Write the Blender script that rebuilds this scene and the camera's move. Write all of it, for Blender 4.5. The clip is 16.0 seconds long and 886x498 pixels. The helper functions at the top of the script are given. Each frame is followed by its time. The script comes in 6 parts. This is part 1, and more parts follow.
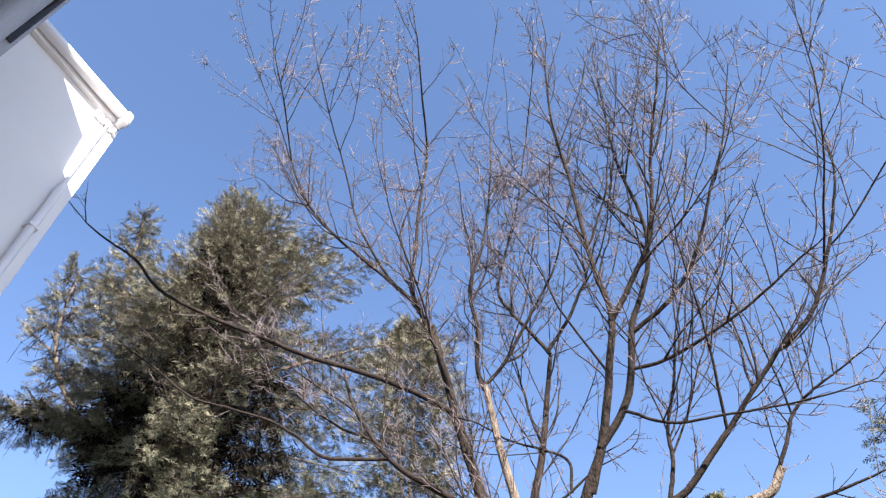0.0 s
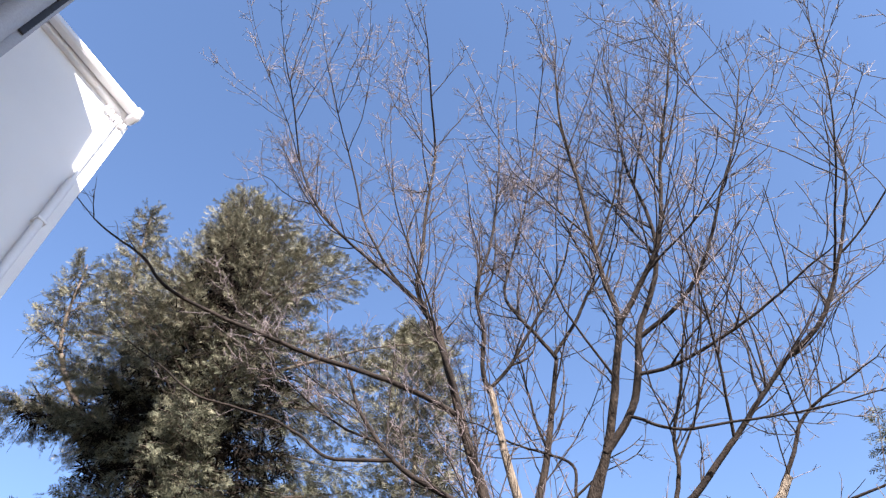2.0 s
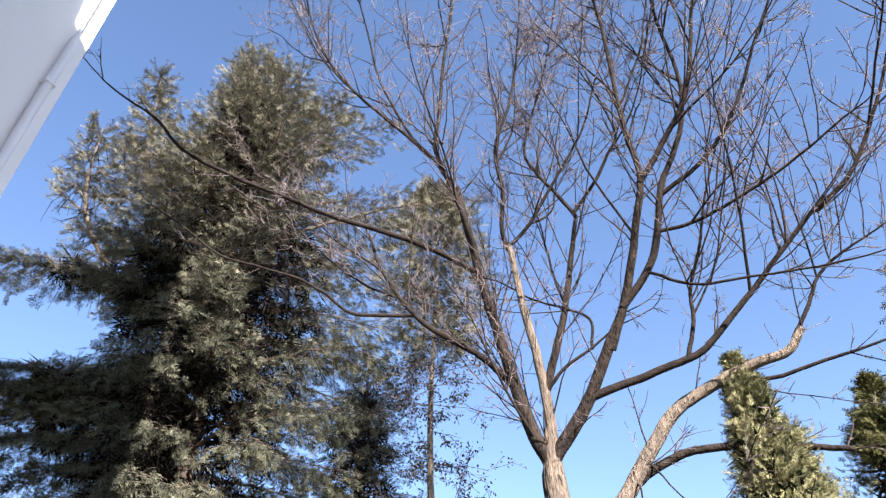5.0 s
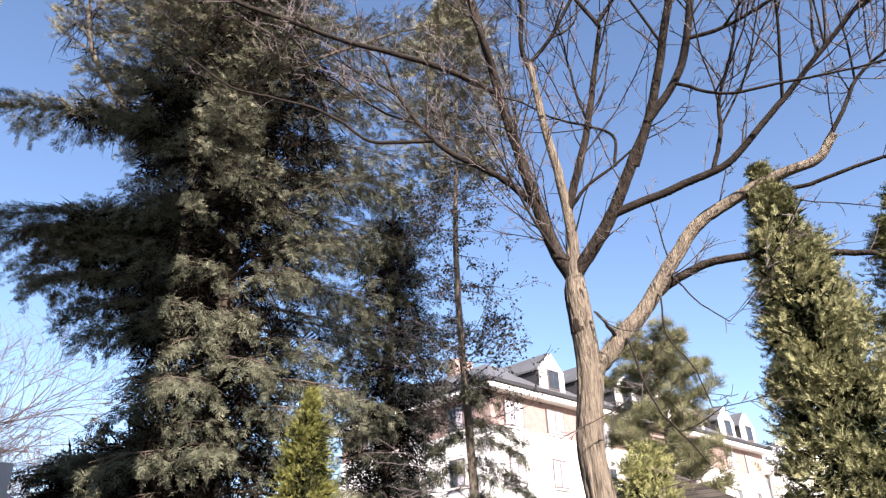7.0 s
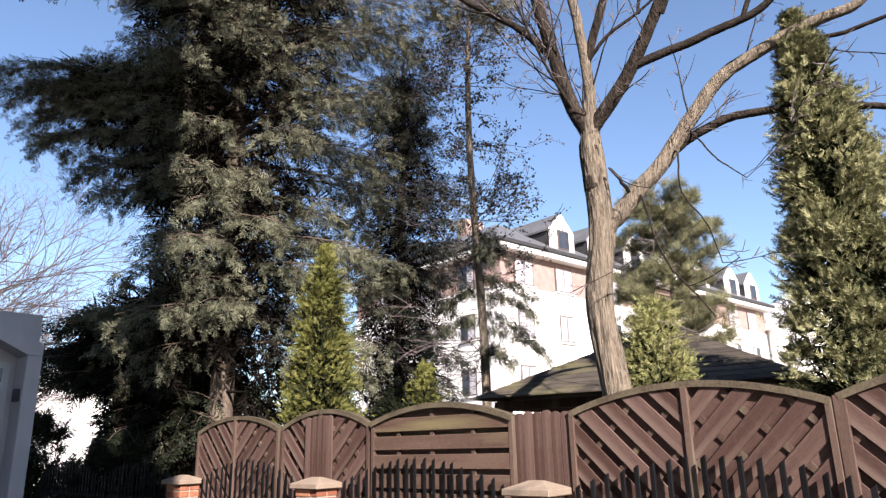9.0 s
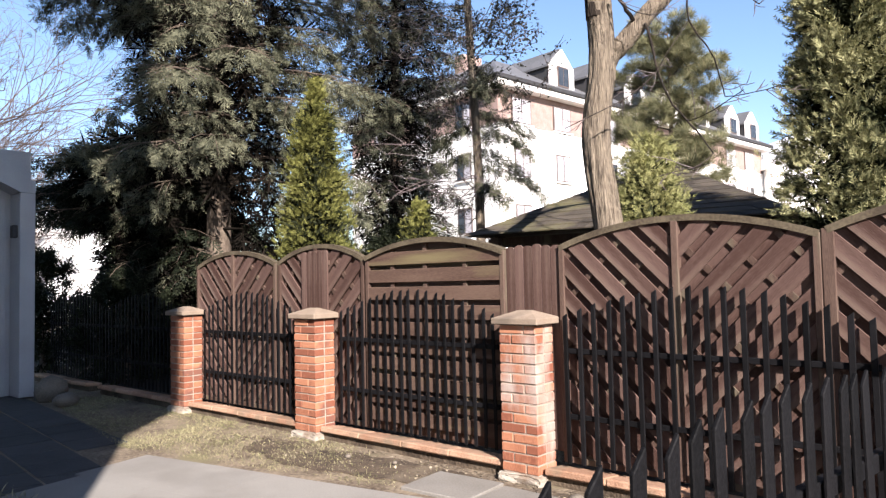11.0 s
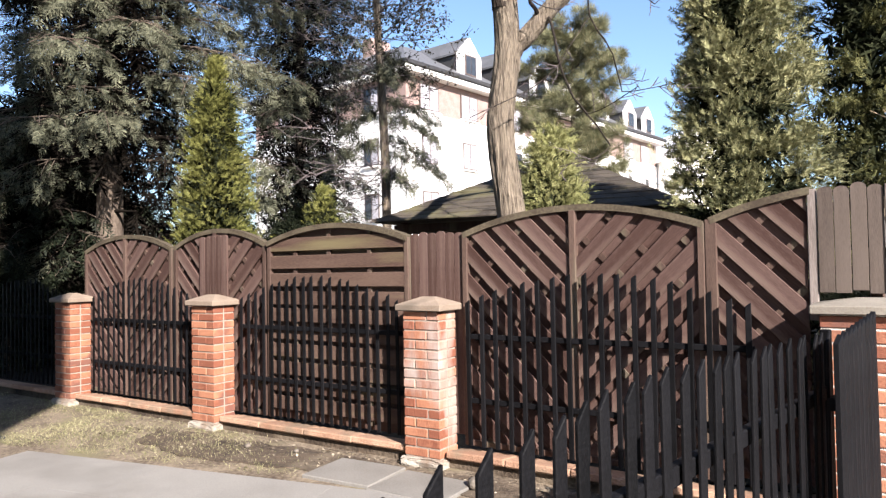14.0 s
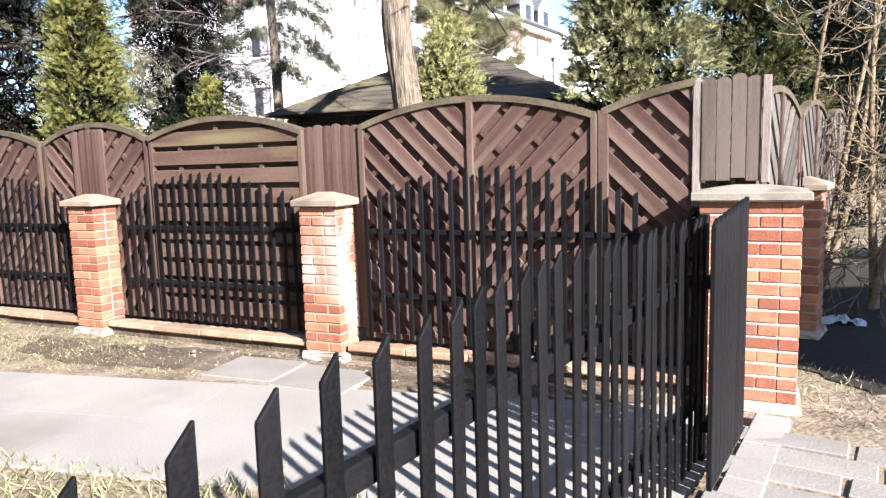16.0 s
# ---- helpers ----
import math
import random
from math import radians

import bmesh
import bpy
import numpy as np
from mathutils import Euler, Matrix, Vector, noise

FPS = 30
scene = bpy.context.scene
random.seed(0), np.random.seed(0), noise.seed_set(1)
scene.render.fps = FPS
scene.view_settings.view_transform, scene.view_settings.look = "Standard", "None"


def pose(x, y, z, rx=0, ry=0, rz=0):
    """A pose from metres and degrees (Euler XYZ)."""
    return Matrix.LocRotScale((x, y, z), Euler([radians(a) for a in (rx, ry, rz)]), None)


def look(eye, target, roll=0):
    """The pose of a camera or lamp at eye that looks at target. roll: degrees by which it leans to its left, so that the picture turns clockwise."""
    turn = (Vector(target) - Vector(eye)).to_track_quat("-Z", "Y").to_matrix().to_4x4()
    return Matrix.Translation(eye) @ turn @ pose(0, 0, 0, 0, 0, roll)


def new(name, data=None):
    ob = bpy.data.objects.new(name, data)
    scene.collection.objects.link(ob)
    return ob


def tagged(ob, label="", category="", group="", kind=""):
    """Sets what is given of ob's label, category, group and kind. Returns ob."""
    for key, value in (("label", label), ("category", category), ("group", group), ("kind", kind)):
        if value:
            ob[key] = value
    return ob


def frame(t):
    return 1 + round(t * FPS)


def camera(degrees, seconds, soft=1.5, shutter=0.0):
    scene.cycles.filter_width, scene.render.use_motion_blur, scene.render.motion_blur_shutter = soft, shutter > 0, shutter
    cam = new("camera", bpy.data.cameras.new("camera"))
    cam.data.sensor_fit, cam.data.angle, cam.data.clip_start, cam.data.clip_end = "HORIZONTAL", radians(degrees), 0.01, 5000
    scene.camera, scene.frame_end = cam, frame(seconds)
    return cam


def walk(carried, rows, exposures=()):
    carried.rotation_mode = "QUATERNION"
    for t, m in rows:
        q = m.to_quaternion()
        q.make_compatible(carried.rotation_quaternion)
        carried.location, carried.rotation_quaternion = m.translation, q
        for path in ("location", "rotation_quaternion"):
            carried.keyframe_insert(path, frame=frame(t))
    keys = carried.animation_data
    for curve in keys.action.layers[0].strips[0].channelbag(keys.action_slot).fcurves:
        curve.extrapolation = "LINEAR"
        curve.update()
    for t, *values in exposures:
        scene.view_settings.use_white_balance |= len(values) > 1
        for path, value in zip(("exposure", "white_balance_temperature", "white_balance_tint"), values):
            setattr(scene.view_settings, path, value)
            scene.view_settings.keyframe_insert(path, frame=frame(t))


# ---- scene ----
cam = camera(65.46, 16.0, soft=1.35)
walk(cam, [
    (0.0, pose(-0.006, -0.383, 1.518, 142.81, 2.09, 1.76)),
    (0.5, pose(0.022, -0.379, 1.501, 138.16, 1.43, 1.25)),
    (1.0, pose(0.031, -0.370, 1.521, 135.93, 1.39, 0.93)),
    (1.5, pose(0.002, -0.354, 1.538, 138.41, 1.08, 1.20)),
    (2.0, pose(-0.031, -0.352, 1.538, 143.00, 1.18, 1.31)),
    (2.5, pose(-0.018, -0.376, 1.514, 144.91, 1.20, 1.42)),
    (3.0, pose(-0.009, -0.374, 1.501, 144.55, 1.14, 1.23)),
    (5.5, pose(-0.069, -0.300, 1.601, 127.88, 1.04, 3.95)),
    (6.0, pose(-0.023, -0.281, 1.593, 124.78, 1.56, 5.37)),
    (6.5, pose(-0.014, -0.222, 1.585, 120.35, 1.41, 6.08)),
    (7.0, pose(-0.019, -0.200, 1.565, 117.40, 1.58, 5.84)),
    (7.5, pose(-0.035, -0.147, 1.570, 114.18, 1.60, 6.27)),
    (8.0, pose(-0.040, -0.143, 1.553, 111.30, 1.73, 6.58)),
    (8.5, pose(-0.042, -0.118, 1.546, 108.59, 1.23, 6.64)),
    (9.0, pose(-0.042, -0.100, 1.534, 106.01, 1.24, 6.69)),
    (9.5, pose(-0.044, -0.069, 1.525, 102.13, 1.20, 7.18)),
    (10.0, pose(-0.037, -0.035, 1.508, 98.65, 0.73, 6.30)),
    (10.2, pose(-0.032, -0.010, 1.504, 97.16, 1.01, 6.61)),
    (12.5, pose(0.000, 0.000, 1.500, 90.51, 1.36, 6.02)),
    (13.0, pose(0.000, -0.000, 1.498, 90.68, 1.27, 6.31)),
    (13.5, pose(0.005, 0.006, 1.499, 90.98, 0.79, 3.64)),
    (14.0, pose(0.006, -0.011, 1.505, 91.50, 1.02, -1.31)),
    (14.5, pose(0.005, -0.011, 1.500, 91.75, 1.01, -4.12)),
    (15.0, pose(0.006, -0.005, 1.496, 90.33, 1.37, -5.56)),
    (15.5, pose(0.013, 0.022, 1.487, 86.99, 1.65, -7.74)),
    (16.0, pose(0.019, 0.037, 1.480, 82.76, 1.66, -9.70)),
], exposures=((0.0, 2.26, 6350, 17), (3.0, 2.26, 6350, 17), (6.0, 2.19, 6450, 17), (7.0, 1.94, 6600, 17), (8.0, 1.81, 6600, 16), (9.0, 1.73, 6600, 16), (10.2, 1.76, 6550, 15), (12.5, 1.83, 6500, 14), (14.5, 1.90, 6350, 13), (16.0, 2.42, 6150, 13)))

# ---- world, sun ----
SUN_AZ, SUN_EL = 155.5, 30.0
world = bpy.data.worlds.new("sky")
scene.world = world
world.use_nodes = True
wn = world.node_tree
sky = wn.nodes.new("ShaderNodeTexSky")
sky.sky_type = "NISHITA"
sky.sun_disc = False
sky.sun_elevation, sky.sun_rotation = radians(SUN_EL), radians(SUN_AZ)
sky.air_density, sky.dust_density, sky.ozone_density = 1.0, 0.3, 3.0
wn.links.new(sky.outputs[0], wn.nodes["Background"].inputs[0])
wn.nodes["Background"].inputs[1].default_value = 0.072
sun_data = bpy.data.lights.new("sun", "SUN")
sun_data.energy, sun_data.angle, sun_data.color = 5.0, radians(0.6), (1.0, 0.94, 0.86)
sun = new("sun", sun_data)
sun.matrix_world = look((math.sin(radians(SUN_AZ)) * 60, math.cos(radians(SUN_AZ)) * 60, 60 * math.tan(radians(SUN_EL))), (0, 0, 0))


# ---- materials ----
def surface(name, c1, c2, scale=6.0, rough=0.8, bump=0.2, fine=60.0, metal=0.0, island=0.0, obj=0.0, stretch=(1, 1, 1), stain=None, spec=0.3, trans=0.0, stained=(0.54, 0.66), placed=False):
    """Two tones mixed by coarse and fine noise, varied per piece, with relief; stain: a third tone in patches."""
    m = bpy.data.materials.new(name)
    m.use_nodes = True
    nt = m.node_tree
    b = nt.nodes["Principled BSDF"]
    tc = nt.nodes.new("ShaderNodeTexCoord")
    mp = nt.nodes.new("ShaderNodeMapping")
    mp.inputs["Scale"].default_value = stretch
    nt.links.new(nt.nodes.new("ShaderNodeNewGeometry").outputs["Position"] if placed else tc.outputs["Object"], mp.inputs[0])
    n1 = nt.nodes.new("ShaderNodeTexNoise")
    n1.inputs["Scale"].default_value, n1.inputs["Detail"].default_value = scale, 6
    n2 = nt.nodes.new("ShaderNodeTexNoise")
    n2.inputs["Scale"].default_value, n2.inputs["Detail"].default_value = fine, 3
    for n in (n1, n2):
        nt.links.new(mp.outputs[0], n.inputs["Vector"])
    add = nt.nodes.new("ShaderNodeMath")
    add.operation = "ADD"
    nt.links.new(n1.outputs[0], add.inputs[0])
    nt.links.new(n2.outputs[0], add.inputs[1])
    last = add
    if island or obj:
        src = nt.nodes.new("ShaderNodeNewGeometry").outputs["Random Per Island"] if island else nt.nodes.new("ShaderNodeObjectInfo").outputs["Random"]
        mul = nt.nodes.new("ShaderNodeMath")
        mul.operation = "MULTIPLY_ADD"
        nt.links.new(src, mul.inputs[0])
        k = island or obj
        mul.inputs[1].default_value, mul.inputs[2].default_value = k, -k / 2
        last = nt.nodes.new("ShaderNodeMath")
        last.operation = "ADD"
        nt.links.new(add.outputs[0], last.inputs[0])
        nt.links.new(mul.outputs[0], last.inputs[1])
    ramp = nt.nodes.new("ShaderNodeMapRange")
    ramp.inputs[1].default_value, ramp.inputs[2].default_value = 0.7, 1.3
    nt.links.new(last.outputs[0], ramp.inputs[0])
    mix = nt.nodes.new("ShaderNodeMix")
    mix.data_type = "RGBA"
    mix.inputs[6].default_value, mix.inputs[7].default_value = (*c1, 1), (*c2, 1)
    nt.links.new(ramp.outputs[0], mix.inputs[0])
    col = mix.outputs[2]
    if stain:
        n3 = nt.nodes.new("ShaderNodeTexNoise")
        n3.inputs["Scale"].default_value, n3.inputs["Detail"].default_value = scale * 0.45, 8
        nt.links.new(mp.outputs[0], n3.inputs["Vector"])
        r3 = nt.nodes.new("ShaderNodeMapRange")
        r3.inputs[1].default_value, r3.inputs[2].default_value = stained
        nt.links.new(n3.outputs[0], r3.inputs[0])
        mx = nt.nodes.new("ShaderNodeMix")
        mx.data_type = "RGBA"
        mx.inputs[7].default_value = (*stain, 1)
        nt.links.new(r3.outputs[0], mx.inputs[0])
        nt.links.new(col, mx.inputs[6])
        col = mx.outputs[2]
    nt.links.new(col, b.inputs["Base Color"])
    b.inputs["Roughness"].default_value, b.inputs["Metallic"].default_value = rough, metal
    b.inputs["Specular IOR Level"].default_value = spec
    if trans:
        b.inputs["Subsurface Weight"].default_value = 0.0
        tl = nt.nodes.new("ShaderNodeBsdfTranslucent")
        nt.links.new(col, tl.inputs[0])
        ms = nt.nodes.new("ShaderNodeMixShader")
        ms.inputs[0].default_value = trans
        nt.links.new(b.outputs[0], ms.inputs[1])
        nt.links.new(tl.outputs[0], ms.inputs[2])
        nt.links.new(ms.outputs[0], nt.nodes["Material Output"].inputs[0])
    if bump:
        bp = nt.nodes.new("ShaderNodeBump")
        bp.inputs["Strength"].default_value, bp.inputs["Distance"].default_value = bump, 0.02
        nt.links.new(add.outputs[0], bp.inputs["Height"])
        nt.links.new(bp.outputs[0], b.inputs["Normal"])
    return m


M_BRICK = surface("orange_brick", (0.172, 0.0593, 0.0344), (0.318, 0.138, 0.0791), 9, 0.85, 0.25, 90, obj=1.0, stain=(0.142, 0.0619, 0.0447), placed=True)
M_BRICKP = surface("lime_streaked_brick", (0.172, 0.0593, 0.0344), (0.318, 0.138, 0.0791), 7, 0.85, 0.25, 90, obj=0.8, stain=(0.327, 0.267, 0.237), stained=(0.53, 0.68), stretch=(1, 1, 0.35), placed=True)
M_MORTAR = surface("mortar", (0.215, 0.163, 0.129), (0.31, 0.258, 0.215), 12, 0.95, 0.4, 120)
M_CAP = surface("cap_concrete", (0.163, 0.122, 0.092), (0.241, 0.187, 0.144), 6, 0.9, 0.2, 110, stain=(0.12, 0.0946, 0.0731), placed=True)
M_PLINTH = surface("plinth_concrete", (0.248, 0.213, 0.179), (0.344, 0.31, 0.261), 9, 0.95, 0.5, 60, stain=(0.186, 0.138, 0.103))
M_WOOD = surface("stained_brown_boards", (0.0454, 0.025, 0.0205), (0.0969, 0.0605, 0.0515), 1.6, 0.7, 0.22, 34, obj=0.6, stain=(0.14, 0.102, 0.0833), stained=(0.52, 0.74), stretch=(0.8, 9, 9), spec=0.1)
M_WOODF = surface("weathered_brown_frame", (0.0430, 0.0258, 0.0207), (0.0910, 0.0600, 0.0480), 2.5, 0.75, 0.12, 40, obj=0.4, stain=(0.100, 0.0820, 0.0600), stretch=(6, 6, 0.8), spec=0.1)
M_LAP = surface("mossy_brown_boards", (0.0499, 0.0293, 0.0232), (0.103, 0.0671, 0.0516), 1.6, 0.75, 0.2, 34, obj=0.35, stain=(0.129, 0.105, 0.0585), stretch=(0.7, 7, 7), stained=(0.56, 0.72), spec=0.1)
M_GREYW = surface("grey_weathered_wood", (0.0427, 0.0358, 0.031), (0.114, 0.0998, 0.0874), 7, 0.85, 0.4, 60, obj=0.7, stretch=(6, 6, 0.6))
M_BLACK = surface("black_paint", (0.00301, 0.00301, 0.00344), (0.00817, 0.00791, 0.00903), 8, 0.55, 0.12, 120, obj=0.5, spec=0.06)
M_SLAB = surface("concrete_slab", (0.170, 0.158, 0.146), (0.235, 0.222, 0.205), 1.3, 0.9, 0.12, 90, obj=0.08, stain=(0.142, 0.130, 0.117), placed=True)
# Slab grey lowered to carry the shade before the porch.
M_SLAB_SHADE = surface("shade_grey_paving", (0.04, 0.04, 0.041), (0.0694, 0.0694, 0.0694), 2.5, 0.9, 0.2, 70, obj=0.35, placed=True)
M_DFRAME = surface("window_frame_paint", (0.0700, 0.0500, 0.0440), (0.112, 0.0840, 0.0740), 3, 0.5, 0.0, 30)
M_CURTAIN = surface("curtained_glass", (0.23, 0.215, 0.235), (0.46, 0.44, 0.47), 1.5, 0.2, 0.0, 12, spec=0.5)
M_SOIL = surface("dry_lawn_and_soil", (0.0540, 0.0370, 0.0260), (0.235, 0.188, 0.136), 3.2, 0.95, 0.8, 30, stain=(0.150, 0.128, 0.0760))
M_WHITE = surface("white_render", (0.76, 0.75, 0.74), (0.84, 0.83, 0.82), 1.2, 0.9, 0.08, 160)
M_WHITEP = surface("white_gloss_paint", (0.74, 0.74, 0.75), (0.82, 0.82, 0.83), 3, 0.45, 0.03, 90)
M_FACADE = surface("pale_facade_render", (0.74, 0.72, 0.70), (0.82, 0.80, 0.77), 0.5, 0.9, 0.05, 40)
M_FBRICK = surface("facade_brick", (0.202, 0.136, 0.119), (0.301, 0.217, 0.196), 2.5, 0.9, 0.2, 25)
M_ROOFT = surface("grey_roof_sheet", (0.0688, 0.0688, 0.0722), (0.117, 0.117, 0.124), 1.5, 0.6, 0.1, 30)
M_DGREY = surface("dark_grey_cladding", (0.0241, 0.0234, 0.0248), (0.0413, 0.0399, 0.0413), 3, 0.6, 0.05, 30)
M_SHINGLE = surface("bitumen_shingle", (0.0301, 0.0241, 0.0189), (0.0731, 0.0602, 0.0473), 3, 0.9, 0.4, 60, obj=0.5, stain=(0.0946, 0.0843, 0.0447))
M_BARK = surface("pale_brown_bark", (0.0344, 0.0248, 0.0186), (0.255, 0.206, 0.155), 30, 0.95, 1.6, 90, stretch=(1, 1, 0.09), stain=(0.179, 0.144, 0.107))
# Dark brown bark, darkened further for the shaded limb undersides.
M_LIMB = surface("shade_dark_limb_bark", (0.00688, 0.0055, 0.00482), (0.033, 0.0248, 0.02), 8, 0.9, 0.7, 40, spec=0.15)
# Lighter than the branches: the sun's shine put into the twig colour.
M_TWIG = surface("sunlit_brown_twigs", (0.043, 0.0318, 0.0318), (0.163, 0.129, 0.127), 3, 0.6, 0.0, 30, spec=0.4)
M_SBARK = surface("spruce_bark", (0.0619, 0.0447, 0.0344), (0.138, 0.107, 0.0826), 8, 0.95, 0.8, 40, stretch=(1, 1, 0.4))
M_SPRUCE = surface("spruce_needles", (0.0110, 0.0138, 0.0084), (0.148, 0.148, 0.100), 0.9, 0.75, 0.0, 6, island=0.35, trans=0.08, spec=0.1)
# Near-black for dead twigs and for shade filled into crown gaps.
M_DEAD_SHADE = surface("dead_twigs_and_shade", (0.00413, 0.00344, 0.00275), (0.0124, 0.00963, 0.00757), 2, 0.9, 0.0, 12, island=0.6, spec=0.05)
# Needle colour darkened so these evergreens read as shaded.
M_SHADE_NEEDLE = surface("shade_dark_needles", (0.0055, 0.00826, 0.00482), (0.0206, 0.0248, 0.0138), 1.5, 0.6, 0.0, 12, island=0.6, trans=0.06, spec=0.1)
M_THUJA = surface("thuja_sprays", (0.0550, 0.0610, 0.0150), (0.198, 0.192, 0.0600), 2.0, 0.65, 0.0, 18, island=0.4, trans=0.15, spec=0.12)
M_THUJAD = surface("dull_thuja_sprays", (0.0722, 0.0771, 0.0337), (0.289, 0.274, 0.144), 1.5, 0.7, 0.0, 14, island=0.4, trans=0.12, spec=0.12)
M_THUJAP = surface("pale_thuja_sprays", (0.130, 0.138, 0.048), (0.330, 0.318, 0.145), 2.0, 0.65, 0.0, 18, island=0.4, trans=0.15, spec=0.12)
M_THUJAO = surface("dark_olive_sprays", (0.0300, 0.0340, 0.0120), (0.128, 0.124, 0.0500), 1.5, 0.7, 0.0, 14, island=0.4, trans=0.1, spec=0.1)
M_PINE = surface("pine_needles", (0.0731, 0.0774, 0.0361), (0.215, 0.202, 0.112), 1.5, 0.7, 0.0, 14, island=0.8, trans=0.2)
M_LEAF = surface("dark_small_leaves", (0.0206, 0.022, 0.0151), (0.0585, 0.055, 0.0378), 2, 0.55, 0.0, 12, island=0.9, trans=0.2)
M_GLASS = surface("window_glass", (0.02, 0.024, 0.03), (0.04, 0.045, 0.055), 0.8, 0.08, 0.0, 3, spec=0.6)
M_GRASS = surface("dry_grass_blades", (0.110, 0.112, 0.0460), (0.385, 0.350, 0.205), 1.2, 0.8, 0.0, 8, island=0.8, trans=0.25)
M_PALEBARK = surface("tan_sunlit_bark", (0.0688, 0.0509, 0.031), (0.193, 0.144, 0.0929), 6, 0.9, 0.5, 40)
M_STRAW = surface("straw_and_leaves", (0.0774, 0.0585, 0.0413), (0.275, 0.232, 0.172), 3, 0.9, 0.0, 20, island=1.0)
M_BAG = surface("pale_blue_plastic", (0.241, 0.289, 0.344), (0.344, 0.385, 0.427), 9, 0.35, 0.1, 40)
M_STONE = surface("field_stone", (0.0946, 0.0791, 0.0645), (0.172, 0.146, 0.12), 7, 0.9, 0.4, 50)
M_LIME = surface("white_lime_mortar", (0.413, 0.385, 0.344), (0.509, 0.482, 0.44), 12, 0.95, 0.5, 90)
M_COPING = surface("weathered_clay_coping", (0.227, 0.124, 0.0791), (0.378, 0.237, 0.162), 7, 0.9, 0.4, 70, obj=0.4, stain=(0.186, 0.131, 0.0894), stained=(0.52, 0.66), placed=True)
M_GREYB = surface("grey_brown_boards", (0.0427, 0.0303, 0.0241), (0.0929, 0.0709, 0.0585), 2.2, 0.8, 0.25, 40, obj=0.4, stretch=(9, 9, 0.8))
M_BLEACH = surface("bleached_strip", (0.11, 0.0874, 0.0777), (0.213, 0.179, 0.162), 6, 0.85, 0.3, 50, stretch=(6, 6, 0.5))
M_SLABP = surface("worn_brown_slab", (0.129, 0.118, 0.105), (0.189, 0.176, 0.161), 2.5, 0.9, 0.2, 70, obj=0.2)
M_SHADE_EARTH = surface("shade_dark_earth", (0.0055, 0.00413, 0.00344), (0.0179, 0.0138, 0.0103), 2.0, 0.95, 0.6, 30)
M_FTWIG = surface("pinkish_grey_twigs", (0.0473, 0.0344, 0.0327), (0.146, 0.112, 0.103), 3, 0.85, 0.0, 30)
# White paint greyed to carry the shade on porch and bay.
M_SHADE_WHITE = surface("shade_greyed_white_paint", (0.31, 0.31, 0.325), (0.39, 0.39, 0.405), 2, 0.5, 0.03, 90)
M_STEM = surface("brown_stem_bark", (0.00688, 0.00559, 0.00516), (0.0473, 0.0361, 0.0284), 16, 0.95, 1.2, 50, stretch=(1, 1, 0.25), spec=0.12)
M_CAPG = surface("grey_cap_concrete", (0.146, 0.126, 0.103), (0.224, 0.2, 0.168), 6, 0.9, 0.15, 110, stain=(0.112, 0.0972, 0.0791), placed=True)
# Paler needle colour with the sunlight of the treetops put in.
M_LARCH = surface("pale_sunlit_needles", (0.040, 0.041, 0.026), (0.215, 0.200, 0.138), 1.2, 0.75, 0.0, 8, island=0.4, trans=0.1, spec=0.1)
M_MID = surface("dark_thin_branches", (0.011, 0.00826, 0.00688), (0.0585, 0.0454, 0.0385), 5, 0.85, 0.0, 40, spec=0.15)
M_RAIL = surface("mossy_weathered_rail", (0.0482, 0.037, 0.0267), (0.107, 0.0877, 0.0602), 5, 0.8, 0.08, 60, obj=0.2, stain=(0.12, 0.107, 0.0688), spec=0.1)
M_WOODV = surface("stained_upright_boards", (0.0454, 0.025, 0.0205), (0.0969, 0.0605, 0.0515), 1.6, 0.7, 0.22, 34, obj=0.6, stain=(0.14, 0.102, 0.0833), stained=(0.52, 0.74), stretch=(9, 9, 0.8), spec=0.1)
# Darker spray colour that stands for shade inside the thujas.
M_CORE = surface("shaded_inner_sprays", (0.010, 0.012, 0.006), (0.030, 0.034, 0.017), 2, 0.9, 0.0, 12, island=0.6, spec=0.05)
M_LOAM = surface("bare_brown_soil", (0.0275, 0.0193, 0.0138), (0.103, 0.0757, 0.0537), 4.0, 0.95, 0.8, 40, stain=(0.124, 0.0963, 0.0688))


# ---- mesh helpers ----
def mesh_of(bm, name, mat):
    me = bpy.data.meshes.new(name)
    bm.to_mesh(me)
    bm.free()
    me.materials.append(mat)
    return me


def part(name, bm, mat, parent, label="", m=None):
    me = bm if isinstance(bm, bpy.types.Mesh) else mesh_of(bm, name, mat)
    ob = new(name, me)
    ob.parent = parent
    if m is not None:
        ob.matrix_local = m
    if label:
        ob["label"] = label
    return ob


def thing(name, label, category, m=None, group="", kind=""):
    ob = tagged(new(name), label, category, group, kind)
    if m is not None:
        ob.matrix_world = m
    return ob


def box(bm, x0, x1, y0, y1, z0, z1, bevel=0.0, m=None):
    r = bmesh.ops.create_cube(bm, size=1.0, matrix=Matrix.Translation(((x0 + x1) / 2, (y0 + y1) / 2, (z0 + z1) / 2)) @ Matrix.Diagonal((x1 - x0, y1 - y0, z1 - z0, 1)))
    vs = r["verts"]
    if bevel:
        es = {e for v in vs for e in v.link_edges}
        rb = bmesh.ops.bevel(bm, geom=list(es), offset=bevel, segments=1, affect="EDGES")
        vs = list({v for f in rb["faces"] for v in f.verts} | {v for v in vs if v.is_valid})
    if m is not None:
        bmesh.ops.transform(bm, matrix=m, verts=vs)
    return bm


